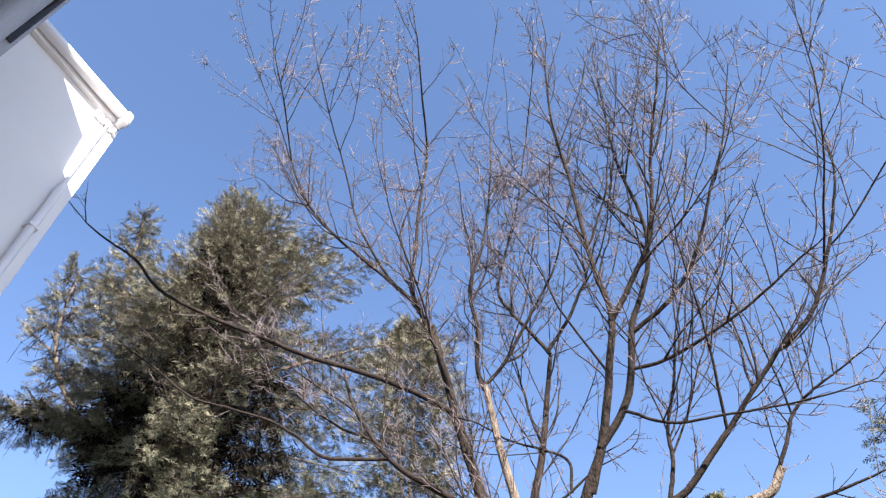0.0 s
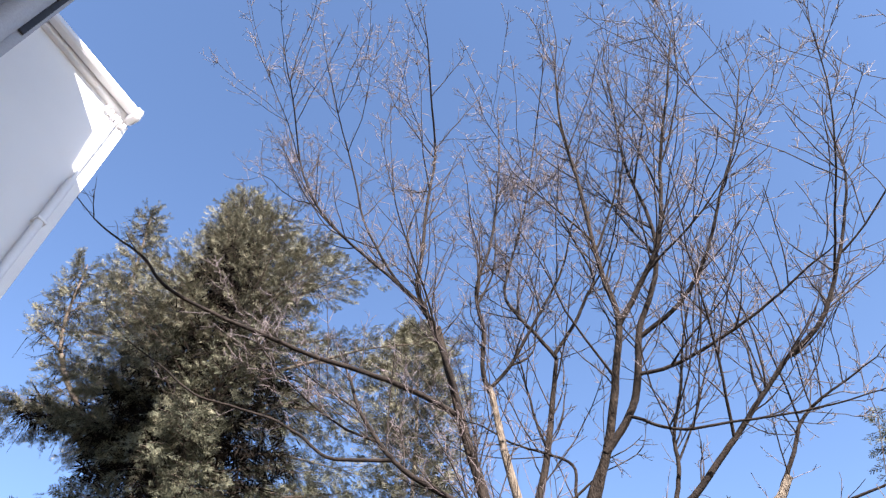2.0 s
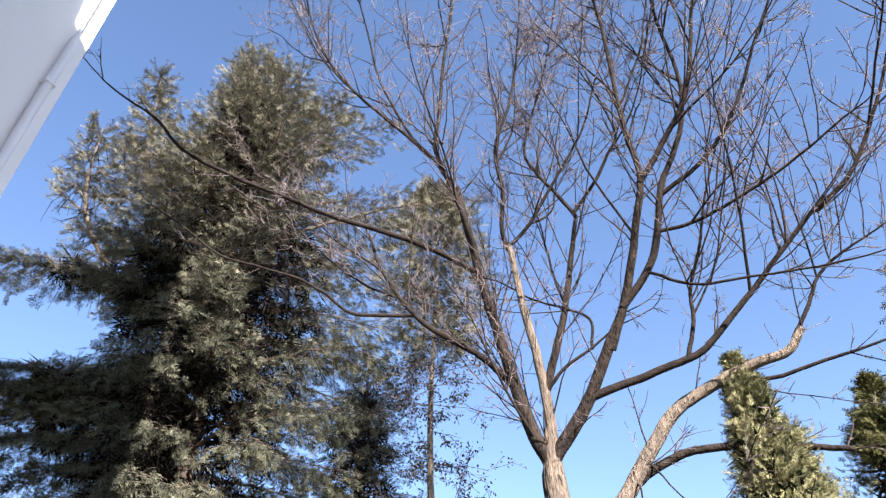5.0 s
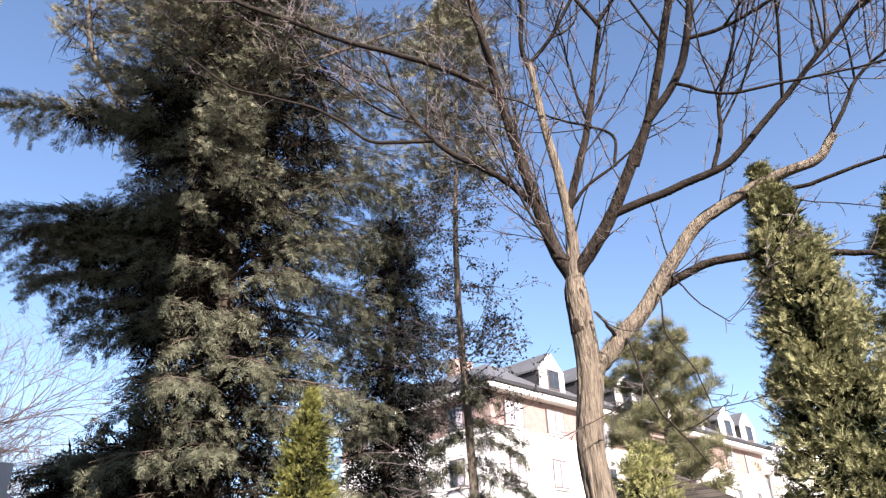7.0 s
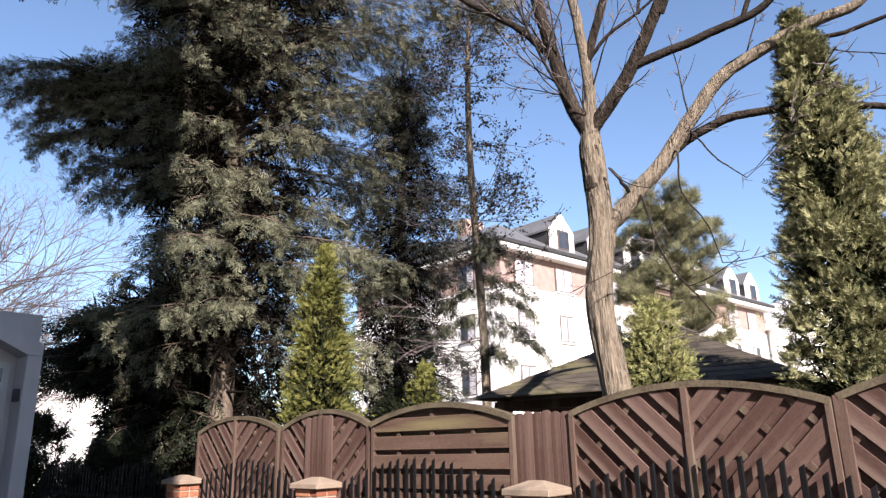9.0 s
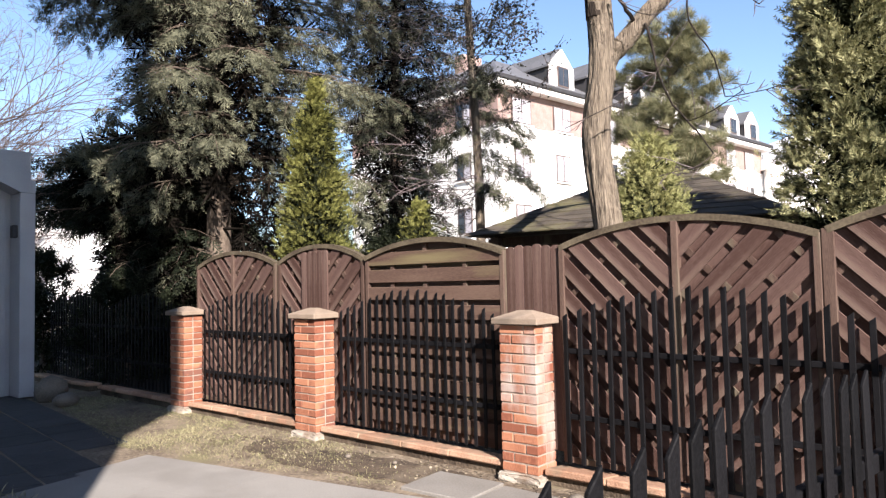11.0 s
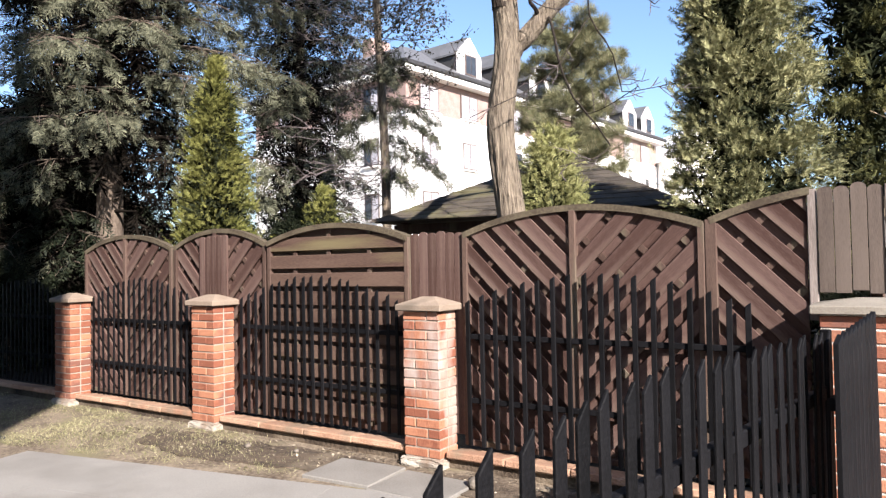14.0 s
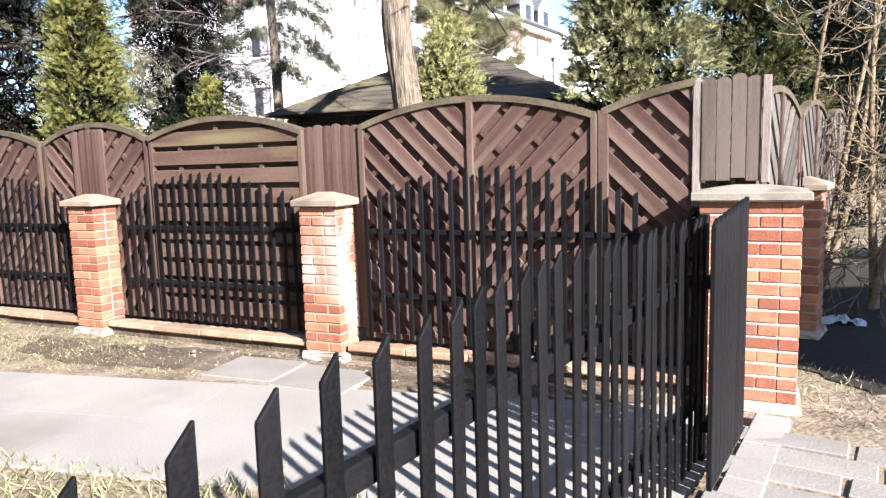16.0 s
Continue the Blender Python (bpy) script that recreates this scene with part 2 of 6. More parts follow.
def boxed(x0, x1, y0, y1, z0, z1, bevel=0.0, m=None):
    return box(bmesh.new(), x0, x1, y0, y1, z0, z1, bevel, m)


def cut(bm, co, no):
    """Keep the side of the plane away from its normal, and close the cut."""
    r = bmesh.ops.bisect_plane(bm, geom=bm.verts[:] + bm.edges[:] + bm.faces[:], plane_co=co, plane_no=no, clear_outer=True)
    es = [e for e in r["geom_cut"] if isinstance(e, bmesh.types.BMEdge)]
    if es:
        bmesh.ops.edgeloop_fill(bm, edges=es)
    return bm


def raw_mesh(name, verts, faces, mat, smooth=False):
    """A mesh from arrays; faces are all triangles or all quads."""
    me = bpy.data.meshes.new(name)
    k = faces.shape[1]
    me.vertices.add(len(verts))
    me.vertices.foreach_set("co", np.asarray(verts, np.float32).ravel())
    me.loops.add(faces.size)
    me.loops.foreach_set("vertex_index", np.asarray(faces, np.int32).ravel())
    me.polygons.add(len(faces))
    me.polygons.foreach_set("loop_start", np.arange(0, faces.size, k, dtype=np.int32))
    if smooth:
        me.polygons.foreach_set("use_smooth", np.ones(len(faces), bool))
    me.update(calc_edges=True)
    me.materials.append(mat)
    return me


def tubes(paths, sides=6):
    """Tapered tubes along paths of (points, radii), as arrays."""
    V, F, base = [], [], 0
    ang = np.linspace(0, 2 * np.pi, sides, endpoint=False)
    ca, sa = np.cos(ang), np.sin(ang)
    for pts, rad in paths:
        p = np.asarray(pts, float)
        t = np.gradient(p, axis=0)
        t /= np.linalg.norm(t, axis=1)[:, None] + 1e-9
        a = np.cross(t, (0.31, 0.17, 0.93) if abs(t[0, 2]) < 0.9 else (0.9, 0.3, 0.1))
        a /= np.linalg.norm(a, axis=1)[:, None] + 1e-9
        b = np.cross(t, a)
        r = np.asarray(rad, float)[:, None, None]
        ring = p[:, None, :] + r * (a[:, None, :] * ca[None, :, None] + b[:, None, :] * sa[None, :, None])
        n = len(p)
        V.append(ring.reshape(-1, 3))
        i = np.arange(n - 1)[:, None] * sides
        j = np.arange(sides)[None, :]
        jn = (j + 1) % sides
        F.append((np.stack([i + j, i + jn, i + sides + jn, i + sides + j], -1) + base).reshape(-1, 4))
        base += n * sides
    return np.concatenate(V), np.concatenate(F)


def smooth_path(ctrl, n):
    """A Catmull-Rom path through a few control points."""
    c = np.asarray(ctrl, float)
    c = np.vstack([2 * c[0] - c[1], c, 2 * c[-1] - c[-2]])
    out = []
    for u in np.linspace(0, len(c) - 3 - 1e-6, n):
        i = int(u)
        f = u - i
        p0, p1, p2, p3 = c[i:i + 4]
        out.append(0.5 * (2 * p1 + (p2 - p0) * f + (2 * p0 - 5 * p1 + 4 * p2 - p3) * f * f + (3 * p1 - p0 - 3 * p2 + p3) * f ** 3))
    return np.array(out)


# fence frame: x along the street fence, y away from the street
FENCE = pose(0, 0, 0, 0, 0, -34.2)


SIDE = Matrix.Translation((2.62, 3.84, 0)) @ pose(0, 0, 0, 0, 0, 45)   # the fence that turns the corner


def on_fence(s, d, z=0.0):
    return FENCE @ Matrix.Translation((s, d, z))


def on_side(s, d, z=0.0):
    return SIDE @ Matrix.Translation((s, d, z))

# ---- ground ----
def ground_sheet():
    bm = bmesh.new()
    bmesh.ops.create_grid(bm, x_segments=60, y_segments=60, size=400)
    for v in bm.verts:
        r = math.hypot(v.co.x, v.co.y)
        if r > 30:
            v.co.z = -0.2 * min(1, (r - 30) / 60)
    ob = new("ground", mesh_of(bm, "ground", M_SOIL))
    ob.location.z = -0.02
    return tagged(ob, "dry patchy lawn and bare dark soil", "ground", kind="structure")


ground_sheet()


def ground_patch(label, outline, seed, mat=None):
    """A low irregular ground sheet; the near-black default stands for shade."""
    bm = bmesh.new()
    r = random.Random(seed)
    pts = []
    for i, (x, y) in enumerate(outline):
        x2, y2 = outline[(i + 1) % len(outline)]
        for k in range(6):
            f = k / 6
            pts.append((x + (x2 - x) * f + r.uniform(-0.05, 0.05), y + (y2 - y) * f + r.uniform(-0.05, 0.05)))
    top = [bm.verts.new((x, y, -0.010)) for x, y in pts]
    low = [bm.verts.new((x, y, -0.05)) for x, y in pts]
    bm.faces.new(top)
    n = len(pts)
    for i in range(n):
        bm.faces.new((top[i], low[i], low[(i + 1) % n], top[(i + 1) % n]))
    bmesh.ops.recalc_face_normals(bm, faces=bm.faces[:])
    tagged(new("ground_patch", mesh_of(bm, "ground_patch", mat or M_SHADE_EARTH)), label, "ground", kind="structure")


# The first two sheets paint shade onto the ground in near-black.
ground_patch("near-black ground sheet for the shade round the fence corner", ((3.25, 3.6), (9.0, 3.0), (10.0, 9.0), (5.5, 9.5), (3.2, 4.3)), 5)
ground_patch("near-black ground sheet for the shade under the trees", ((-14, 14.5), (-6.5, 10.0), (1.2, 5.1), (2.6, 4.4), (5.0, 9.6), (2.0, 11), (-3, 17), (-12, 20)), 6)
ground_patch("bare brown soil along the fence plinth", ((-2.5, 6.80), (-1.5, 6.15), (-0.35, 5.45), (-0.25, 4.95), (-1.2, 5.38), (-2.1, 5.78), (-2.7, 6.35)), 7, M_LOAM)
ground_patch("narrow strip of bare soil under the palings", ((0.1, 5.1), (2.05, 3.85), (1.85, 3.8), (0.05, 4.72)), 8, M_LOAM)

# ---- street fence ----
def brick_mesh(w, d, h=0.062, mat=None):
    return mesh_of(boxed(-w / 2, w / 2, -d / 2, d / 2, 0, h, 0.004), "brick", mat or M_BRICK)


BRICK_LONG, BRICK_HALF = brick_mesh(0.215, 0.118), brick_mesh(0.105, 0.118)
LIMED_LONG, LIMED_HALF = brick_mesh(0.213, 0.118, mat=M_BRICKP), brick_mesh(0.103, 0.118, mat=M_BRICKP)
rng = random.Random(4)


def brick_pillar(s, d, w, depth, label, z0=0.05, courses=15, pitch=0.0747, place=on_fence, limed=False, white=False, peak=0.105, cap_mat=None):
    """A pillar of bonded bricks with a mortar core, a stone foot and a sloping cap."""
    p = thing("brick_pillar", label, "pillar", place(s, d), "brick pillars of the street fence")
    top = z0 + courses * pitch
    part("mortar_core", boxed(-w / 2 + 0.007, w / 2 - 0.007, -depth / 2 + 0.007, depth / 2 - 0.007, z0 - 0.04, top), M_LIME if white else M_MORTAR, p)
    foot = boxed(-w / 2 - 0.03, w / 2 + 0.03, -depth / 2 - 0.035, depth / 2 + 0.03, -0.1, z0 - 0.004, 0.02)
    bmesh.ops.subdivide_edges(foot, edges=foot.edges[:], cuts=3, use_grid_fill=True)
    for v in foot.verts:
        v.co += Vector((rng.uniform(-1, 1), rng.uniform(-1, 1), rng.uniform(-0.6, 0.2))) * 0.012
    part("stone_foot", foot, M_PLINTH, p, "rough crumbling concrete foot")
    rows = (((0.215, BRICK_LONG), (0.105, BRICK_HALF)), ((0.105, BRICK_HALF), (0.215, BRICK_LONG)))
    for c in range(courses):
        z = z0 + c * pitch
        if w < 0.45:
            lay = rows[c % 2]
        elif c % 2:
            lay = ((0.105, BRICK_HALF), (0.215, BRICK_LONG), (0.105, BRICK_HALF), (0.105, BRICK_HALF))
        else:
            lay = ((0.215, BRICK_LONG), (0.215, BRICK_LONG), (0.105, BRICK_HALF))
        total = sum(a for a, _ in lay)
        g = (w - total) / (len(lay) - 1)
        for y in (-depth / 2 + 0.059, depth / 2 - 0.059):
            x = -w / 2
            for a, me in lay:
                if limed:
                    me = LIMED_LONG if a > 0.2 else LIMED_HALF
                part("brick", me, None, p, m=pose(x + a / 2 + rng.uniform(-0.002, 0.002), y + rng.uniform(-0.003, 0.002), z + 0.005, 0, 0, rng.uniform(-0.5, 0.5)) @ Matrix.Diagonal((1, 1, pitch / 0.0747, 1)))
                x += a + g
        if depth > 0.3:
            k = int((depth - 0.236) / 0.115)
            for x in (-w / 2 + 0.059, w / 2 - 0.059):
                for i in range(k):
                    y = -depth / 2 + 0.118 + (i + 0.5) * (depth - 0.236) / k
                    part("brick", BRICK_HALF, None, p, m=pose(x, y, z + 0.005, 0, 0, 90) @ Matrix.Diagonal((((depth - 0.236) / k - 0.01) / 0.105, 1, 1, 1)))
    o = 0.045
    cap = boxed(-w / 2 - o, w / 2 + o, -depth / 2 - o, depth / 2 + o, top, top + 0.05, 0.006)
    cx, cy = w / 2 + o - 0.006, depth / 2 + o - 0.006
    r = max(w - depth, 0) / 2 + 0.02
    lo = [cap.verts.new(c) for c in ((-cx, -cy, top + 0.049), (cx, -cy, top + 0.049), (cx, cy, top + 0.049), (-cx, cy, top + 0.049))]
    hi = [cap.verts.new(c) for c in ((-r, -0.02, top + peak), (r, -0.02, top + peak), (r, 0.02, top + peak), (-r, 0.02, top + peak))]
    for i in range(4):
        cap.faces.new((lo[i], lo[(i + 1) % 4], hi[(i + 1) % 4], hi[i]))
    cap.faces.new(hi)
    part("cap", cap, cap_mat or M_CAP, p, "weathered concrete cap with sloping faces")
    return p


PW = 0.33
brick_pillar(-8.13, 4.485, PW, 0.25, "orange brick pillar with a concrete cap, beside dry lawn")
brick_pillar(-5.61, 4.485, PW, 0.25, "orange brick pillar with pale mortar smears and concrete cap")
brick_pillar(-3.03, 4.485, PW, 0.25, "orange brick pillar streaked with pale lime, concrete cap", limed=True)
brick_pillar(-0.05, 4.53, 0.545, 0.40, "broad orange brick corner pillar with thick white joints", z0=0.03, courses=15, pitch=0.0785, white=True, peak=0.085, cap_mat=M_CAPG)


def coping(s0, s1):
    """Low concrete kerb with clay coping tiles under a fence bay."""
    w = thing("fence_plinth", "low fence plinth of weathered clay coping tiles", "plinth", on_fence(s0, 4.53), "plinths between the pillars")
    L = s1 - s0
    # Soil-brown kerb doubles as the shade under the coping tiles.
    part("kerb", boxed(0.0, L, -0.09, 0.1, -0.1, 0.055), M_LOAM, w, "soil-brown kerb carrying the shade under the coping")
    n = max(1, round(L / 0.55))
    tl = mesh_of(boxed(-L / n / 2 + 0.0015, L / n / 2 - 0.0015, -0.14, 0.11, -0.01, 0.045, 0.010), "coping_tile", M_COPING)
    for i in range(n):
        part("coping_tile", tl, None, w, m=pose((i + 0.5) * L / n, 0, 0.056, -7 + rng.uniform(-1, 1), rng.uniform(-1, 1), 0))


BAYS = ((-13.1, -10.9), (-10.5, -8.32), (-7.93, -5.80), (-5.42, -3.22), (-2.84, -0.35))
for a, b in BAYS:
    coping(a, b)


def slat_mesh(w, t, h, tip, name="slat"):
    """A flat upright with its top cut on a slant."""
    bm = boxed(-w / 2, w / 2, -t / 2, t / 2, 0, h, 0.003)
    for v in bm.verts:
        if v.co.z > h / 2:
            v.co.z -= tip * (0.5 - v.co.x / w)
    return mesh_of(bm, name, M_BLACK)


def black_bay(s0, s1, n, d=4.567, rise=0.2, place=on_fence, thick=0.010):
    """A black paling bay whose tops follow a shallow arch."""
    f = thing("paling_fence", "black painted paling panel with arched top between pillars", "fence", place((s0 + s1) / 2, d), "black paling bays")
    h = (s1 - s0) / 2
    for z in (0.475, 0.965):
        part("rail", boxed(-h - 0.03, h + 0.03, thick / 2 + 0.0002, 0.030, z - 0.02, z + 0.02, 0.004), M_BLACK, f)
    for i in range(n):
        x = -h + 2 * h * i / (n - 1)
        top = 1.25 + rise * math.cos(x / h * math.pi / 2) + rng.uniform(-0.008, 0.008)
        part("slat", slat_mesh(0.035, thick, top - 0.13, 0.026), None, f, m=pose(x, 0, 0.13, rng.uniform(-0.4, 0.4), rng.uniform(-0.4, 0.4), rng.uniform(-4, 4)))


black_bay(-12.7, -10.62, 21)
black_bay(-10.5, -8.45, 21)
black_bay(-7.84, -6.02, 19)
black_bay(-5.30, -3.40, 19)
black_bay(-2.72, -0.72, 18, thick=0.019)


# ---- wooden screen behind ----
def arch_planes(x0, x1, z_side, z_top, inset=0.0):
    """Tangent planes of the arch over x0..x1, as (point, normal)."""
    w, r = (x1 - x0) / 2, z_top - z_side
    R = (w * w + r * r) / (2 * r)
    cx, cz = (x0 + x1) / 2, z_top - R
    a = math.asin(w / R)
    out = []
    for i in range(9):
        t = -a + 2 * a * i / 8
        no = Vector((math.sin(t), 0, math.cos(t)))
        out.append((Vector((cx, 0, cz)) + no * (R - inset), no))
    return out, (cx, cz, R, a)


def arch_rail(parent, x0, x1, z_side, z_top, y0, y1, th=0.045, clip=None):
    planes, (cx, cz, R, a) = arch_planes(x0, x1, z_side, z_top)
    bm = bmesh.new()
    rings = []
    for i in range(17):
        t = -a + 2 * a * i / 16
        d = Vector((math.sin(t), 0, math.cos(t)))
        c = Vector((cx, 0, cz))
        rings.append([bm.verts.new((c + d * rr) + Vector((0, y, 0))) for rr, y in ((R, y0), (R, y1), (R - th, y1), (R - th, y0))])
    for p, q in zip(rings, rings[1:]):
        for k in range(4):
            bm.faces.new((p[k], p[(k + 1) % 4], q[(k + 1) % 4], q[k]))
    bm.faces.new(rings[0][::-1])
    bm.faces.new(rings[-1])
    bmesh.ops.recalc_face_normals(bm, faces=bm.faces[:])
    if clip:
        cut(bm, (clip[1], 0, 0), (1, 0, 0))
        cut(bm, (clip[0], 0, 0), (-1, 0, 0))
    part("arched_rail", bm, M_RAIL, parent, "arched top rail with greenish weathering")


def diagonal_boards(parent, x0, x1, z0, planes, lean, pitch=0.166, bw=0.110, mat=None):
    """Boards laid on the slant, alternately before and behind cross battens, cut to the frame. lean: +1 rises to the right."""
    mat = mat or M_WOOD
    zc, L = 1.2, 4.0
    ang = 45 * lean
    dirv = Vector((math.cos(radians(ang)), 0, math.sin(radians(ang))))
    nor = Vector((-math.sin(radians(ang)), 0, math.cos(radians(ang))))
    xc = (x0 + x1) / 2
    n = 20

    def clipped(bm):
        cut(bm, (x1, 0, 0), (1, 0, 0))
        cut(bm, (x0, 0, 0), (-1, 0, 0))
        cut(bm, (0, 0, z0), (0, 0, -1))
        for co, no in planes:
            if bm.verts:
                cut(bm, co, no)
        return bm

    turn = Matrix.Rotation(-radians(ang), 4, "Y")
    for i in range(-n, n + 1):
        for layer, off in ((0, 0.0), (1, pitch / 2)):
            c = Vector((xc, 0, zc)) + nor * (i * pitch + off)
            y = 0.002 + rng.uniform(0, 0.004) if layer == 0 else 0.041
            seat = Matrix.Translation(c) @ turn
            bm = clipped(boxed(-L / 2, L / 2, y, y + 0.017, -bw / 2 + rng.uniform(0, 0.004), bw / 2, 0.003, seat))
            if len(bm.faces) < 4 or max(v.co.z for v in bm.verts) - min(v.co.z for v in bm.verts) < 0.03:
                bm.free()
                continue
            bm.transform(seat.inverted())
            part("board", bm, mat, parent, m=seat)
    for i in range(-9, 10):
        c = Vector((xc, 0, zc)) + dirv * (0.08 + i * 0.235)
        bm = clipped(boxed(-L / 2, L / 2, 0.0225, 0.0405, -0.021, 0.021, 0.0, Matrix.Translation(c) @ Matrix.Rotation(-radians(ang + 90), 4, "Y")))
        if len(bm.faces) < 4:
            bm.free()
            continue
        part("batten", bm, M_WOODF, parent)


WD = 4.625


def screen(s0, label, place=on_fence, d=WD):
    return thing("wooden_screen", label, "fence", place(s0, d), "wooden screens along the fence")


def stile(p, x0, x1, z1, y0=-0.012, y1=0.05, mat=None, z0=0.12, name="post"):
    part(name, boxed(x0, x1, y0, y1, z0, z1, 0.005), mat or M_WOODF, p)


def diagonal_panel(s0, s1, halves, label, place=on_fence, d=WD, mat=None, frame_mat=None):
    """halves: (from, to, lean) stretches along the panel."""
    p = screen(s0, label, place, d)
    w = s1 - s0
    planes, _ = arch_planes(0, w, 1.77, 1.935, 0.04)
    for x0, x1, lean in halves:
        diagonal_boards(p, x0 + 0.005, x1 - 0.005, 0.16, planes, lean, mat=mat)
    arch_rail(p, 0, w, 1.77, 1.935, -0.014, 0.055)
    stile(p, 0, 0.045, 1.76)
    stile(p, w - 0.045, w, 1.76)
    for x0, x1, lean in halves[1:]:
        stile(p, x0 - 0.025, x0 + 0.025, 1.77 + 0.165 * (1 - (2 * x0 / w - 1) ** 2) - 0.04, -0.016)
    part("bottom_rail", boxed(0.05, w - 0.05, -0.01, 0.05, 0.12, 0.165, 0.004), M_WOODF, p)
    return p


diagonal_panel(-8.105, -6.44, ((0, 0.81, -1), (0.81, 1.665, 1)), "arched brown wooden fence panel, boards meeting in chevrons")
diagonal_panel(-6.40, -5.00, ((0, 0.66, -1), (0.66, 1.40, 1)), "arched brown wooden fence panel behind a brick pillar")
diagonal_panel(-2.80, -0.98, ((0, 0.92, -1), (0.92, 1.82, 1)), "arched brown wooden panel of crossing diagonal boards")


def lapped_panel(s0, s1):
    p = screen(s0, "arched wooden screen of horizontal lapped boards, mossy edges", d=WD - 0.030)
    w = s1 - s0
    planes, _ = arch_planes(0, w, 1.77, 1.915, 0.04)
    for i in range(11):
        for layer in (0, 1):
            z = 1.672 - i * 0.163 + layer * 0.0815
            y = 0.009 + 0.042 * layer
            bm = boxed(0.035, w - 0.035, y, y + 0.018, z, z + 0.124, 0.004)
            for co, no in planes:
                if bm.verts:
                    cut(bm, co, no)
            if z > 0.1 and len(bm.faces) > 4:
                part("board", bm, M_LAP, p, m=pose(0, rng.uniform(0, 0.003), rng.uniform(-0.004, 0.004)))
            else:
                bm.free()
    for f in (0.21, 0.46, 0.74):
        x = w * f
        part("batten", boxed(x - 0.02, x + 0.02, 0.0285, 0.0495, 0.16, 1.86), M_WOODF, p)
    arch_rail(p, 0, w, 1.77, 1.915, -0.014, 0.092)
    stile(p, 0, 0.045, 1.76, y0=0.005, y1=0.088)
    stile(p, w - 0.045, w, 1.76, y0=0.005, y1=0.088)
    return p


lapped_panel(-4.965, -3.31)


def board_infill(s0, s1, n, top, d, label, z0=1.22, mat=None):
    """Upright boards with rounded heads that close the gap behind a pillar."""
    p = thing("board_infill", label, "boards", on_fence(s0, d), "upright board infills")
    w = (s1 - s0) / n
    bm = boxed(0.0018, w - 0.0018, 0, 0.02, z0, top - 0.03, 0.002)
    vs = [bm.verts.new((0.002 + (w - 0.004) * (0.5 - 0.5 * math.cos(math.pi * k / 8)), y, top - 0.031 + 0.03 * math.sin(math.pi * k / 8))) for y in (0, 0.02) for k in range(9)]
    bm.faces.new(vs[:9])
    bm.faces.new(vs[:8:-1])
    for k in range(8):
        bm.faces.new((vs[k], vs[k + 9], vs[k + 10], vs[k + 1]))
    bmesh.ops.recalc_face_normals(bm, faces=bm.faces[:])
    me = mesh_of(bm, "board", mat or M_WOODV)
    for i in range(n):
        part("board", me, None, p, m=pose(i * w, 0, rng.uniform(-0.01, 0.01), 0, rng.uniform(-0.06, 0.06), 0))
    for z in (z0 + 0.1, top - 0.15):
        part("cross_rail", boxed(0, s1 - s0, 0.021, 0.045, z, z + 0.05), M_WOODF, p)
    return p


board_infill(-3.31, -2.80, 6, 1.79, WD + 0.012, "brown upright boards with rounded heads behind a pillar", z0=0.2)
board_infill(-5.945, -5.52, 5, 1.86, WD - 0.035, "brown upright boards covering a panel behind a pillar", z0=1.22)
board_infill(-0.335, 0.0, 4, 1.945, WD - 0.02, "grey-brown weathered boards with rounded heads at the corner", z0=1.32, mat=M_GREYB)
part("corner_strip", boxed(0.337, 0.385, -0.012, 0.06, 1.30, 1.93, 0.004), M_BLEACH, bpy.data.objects["board_infill.002"], "bleached pinkish strip")

# the cut panel that rises to the corner
p = screen(-0.955, "cut wooden screen rising to the corner, partly bleached")
planes, _ = arch_planes(0, 1.8, 1.79, 1.965, 0.04)
diagonal_boards(p, 0.03, 0.56, 0.16, planes, -1)
arch_rail(p, 0, 1.8, 1.79, 1.965, -0.014, 0.055, clip=(0.0, 0.58))
stile(p, -0.022, 0.05, 1.78)
stile(p, 0.565, 0.615, 1.93, mat=M_BLEACH, z0=1.15, name="bleached_post")

# ---- the fence round the corner ----
brick_pillar(1.70, -0.02, PW, 0.25, "orange brick pillar of the fence round the corner", place=on_side)
black_bay(0.12, 0.5, 4, d=-0.16, rise=0.12, place=on_side)
for a, b in ((0.05, 1.72), (1.78, 3.5), (3.56, 5.3)):
    diagonal_panel(a, b, ((0, (b - a) / 2, -1), ((b - a) / 2, b - a, 1)), "arched wooden screen with grey weathered boards", on_side, 0.05, M_GREYW)

# ---- yard fence beside the camera ----
YARD = Matrix.Translation((-0.570, 0.548, 0)) @ pose(0, 0, 0, 0, 0, 46.14)


def picket_mesh(h, w=0.044, t=0.012, tip=0.045):
    bm = boxed(-w / 2, w / 2, -t / 2, t / 2, 0, h, 0.003)
    for v in bm.verts:
        if v.co.z > h / 2:
            v.co.z -= tip * (0.5 - v.co.x / w)
    return mesh_of(bm, "picket", M_BLACK)


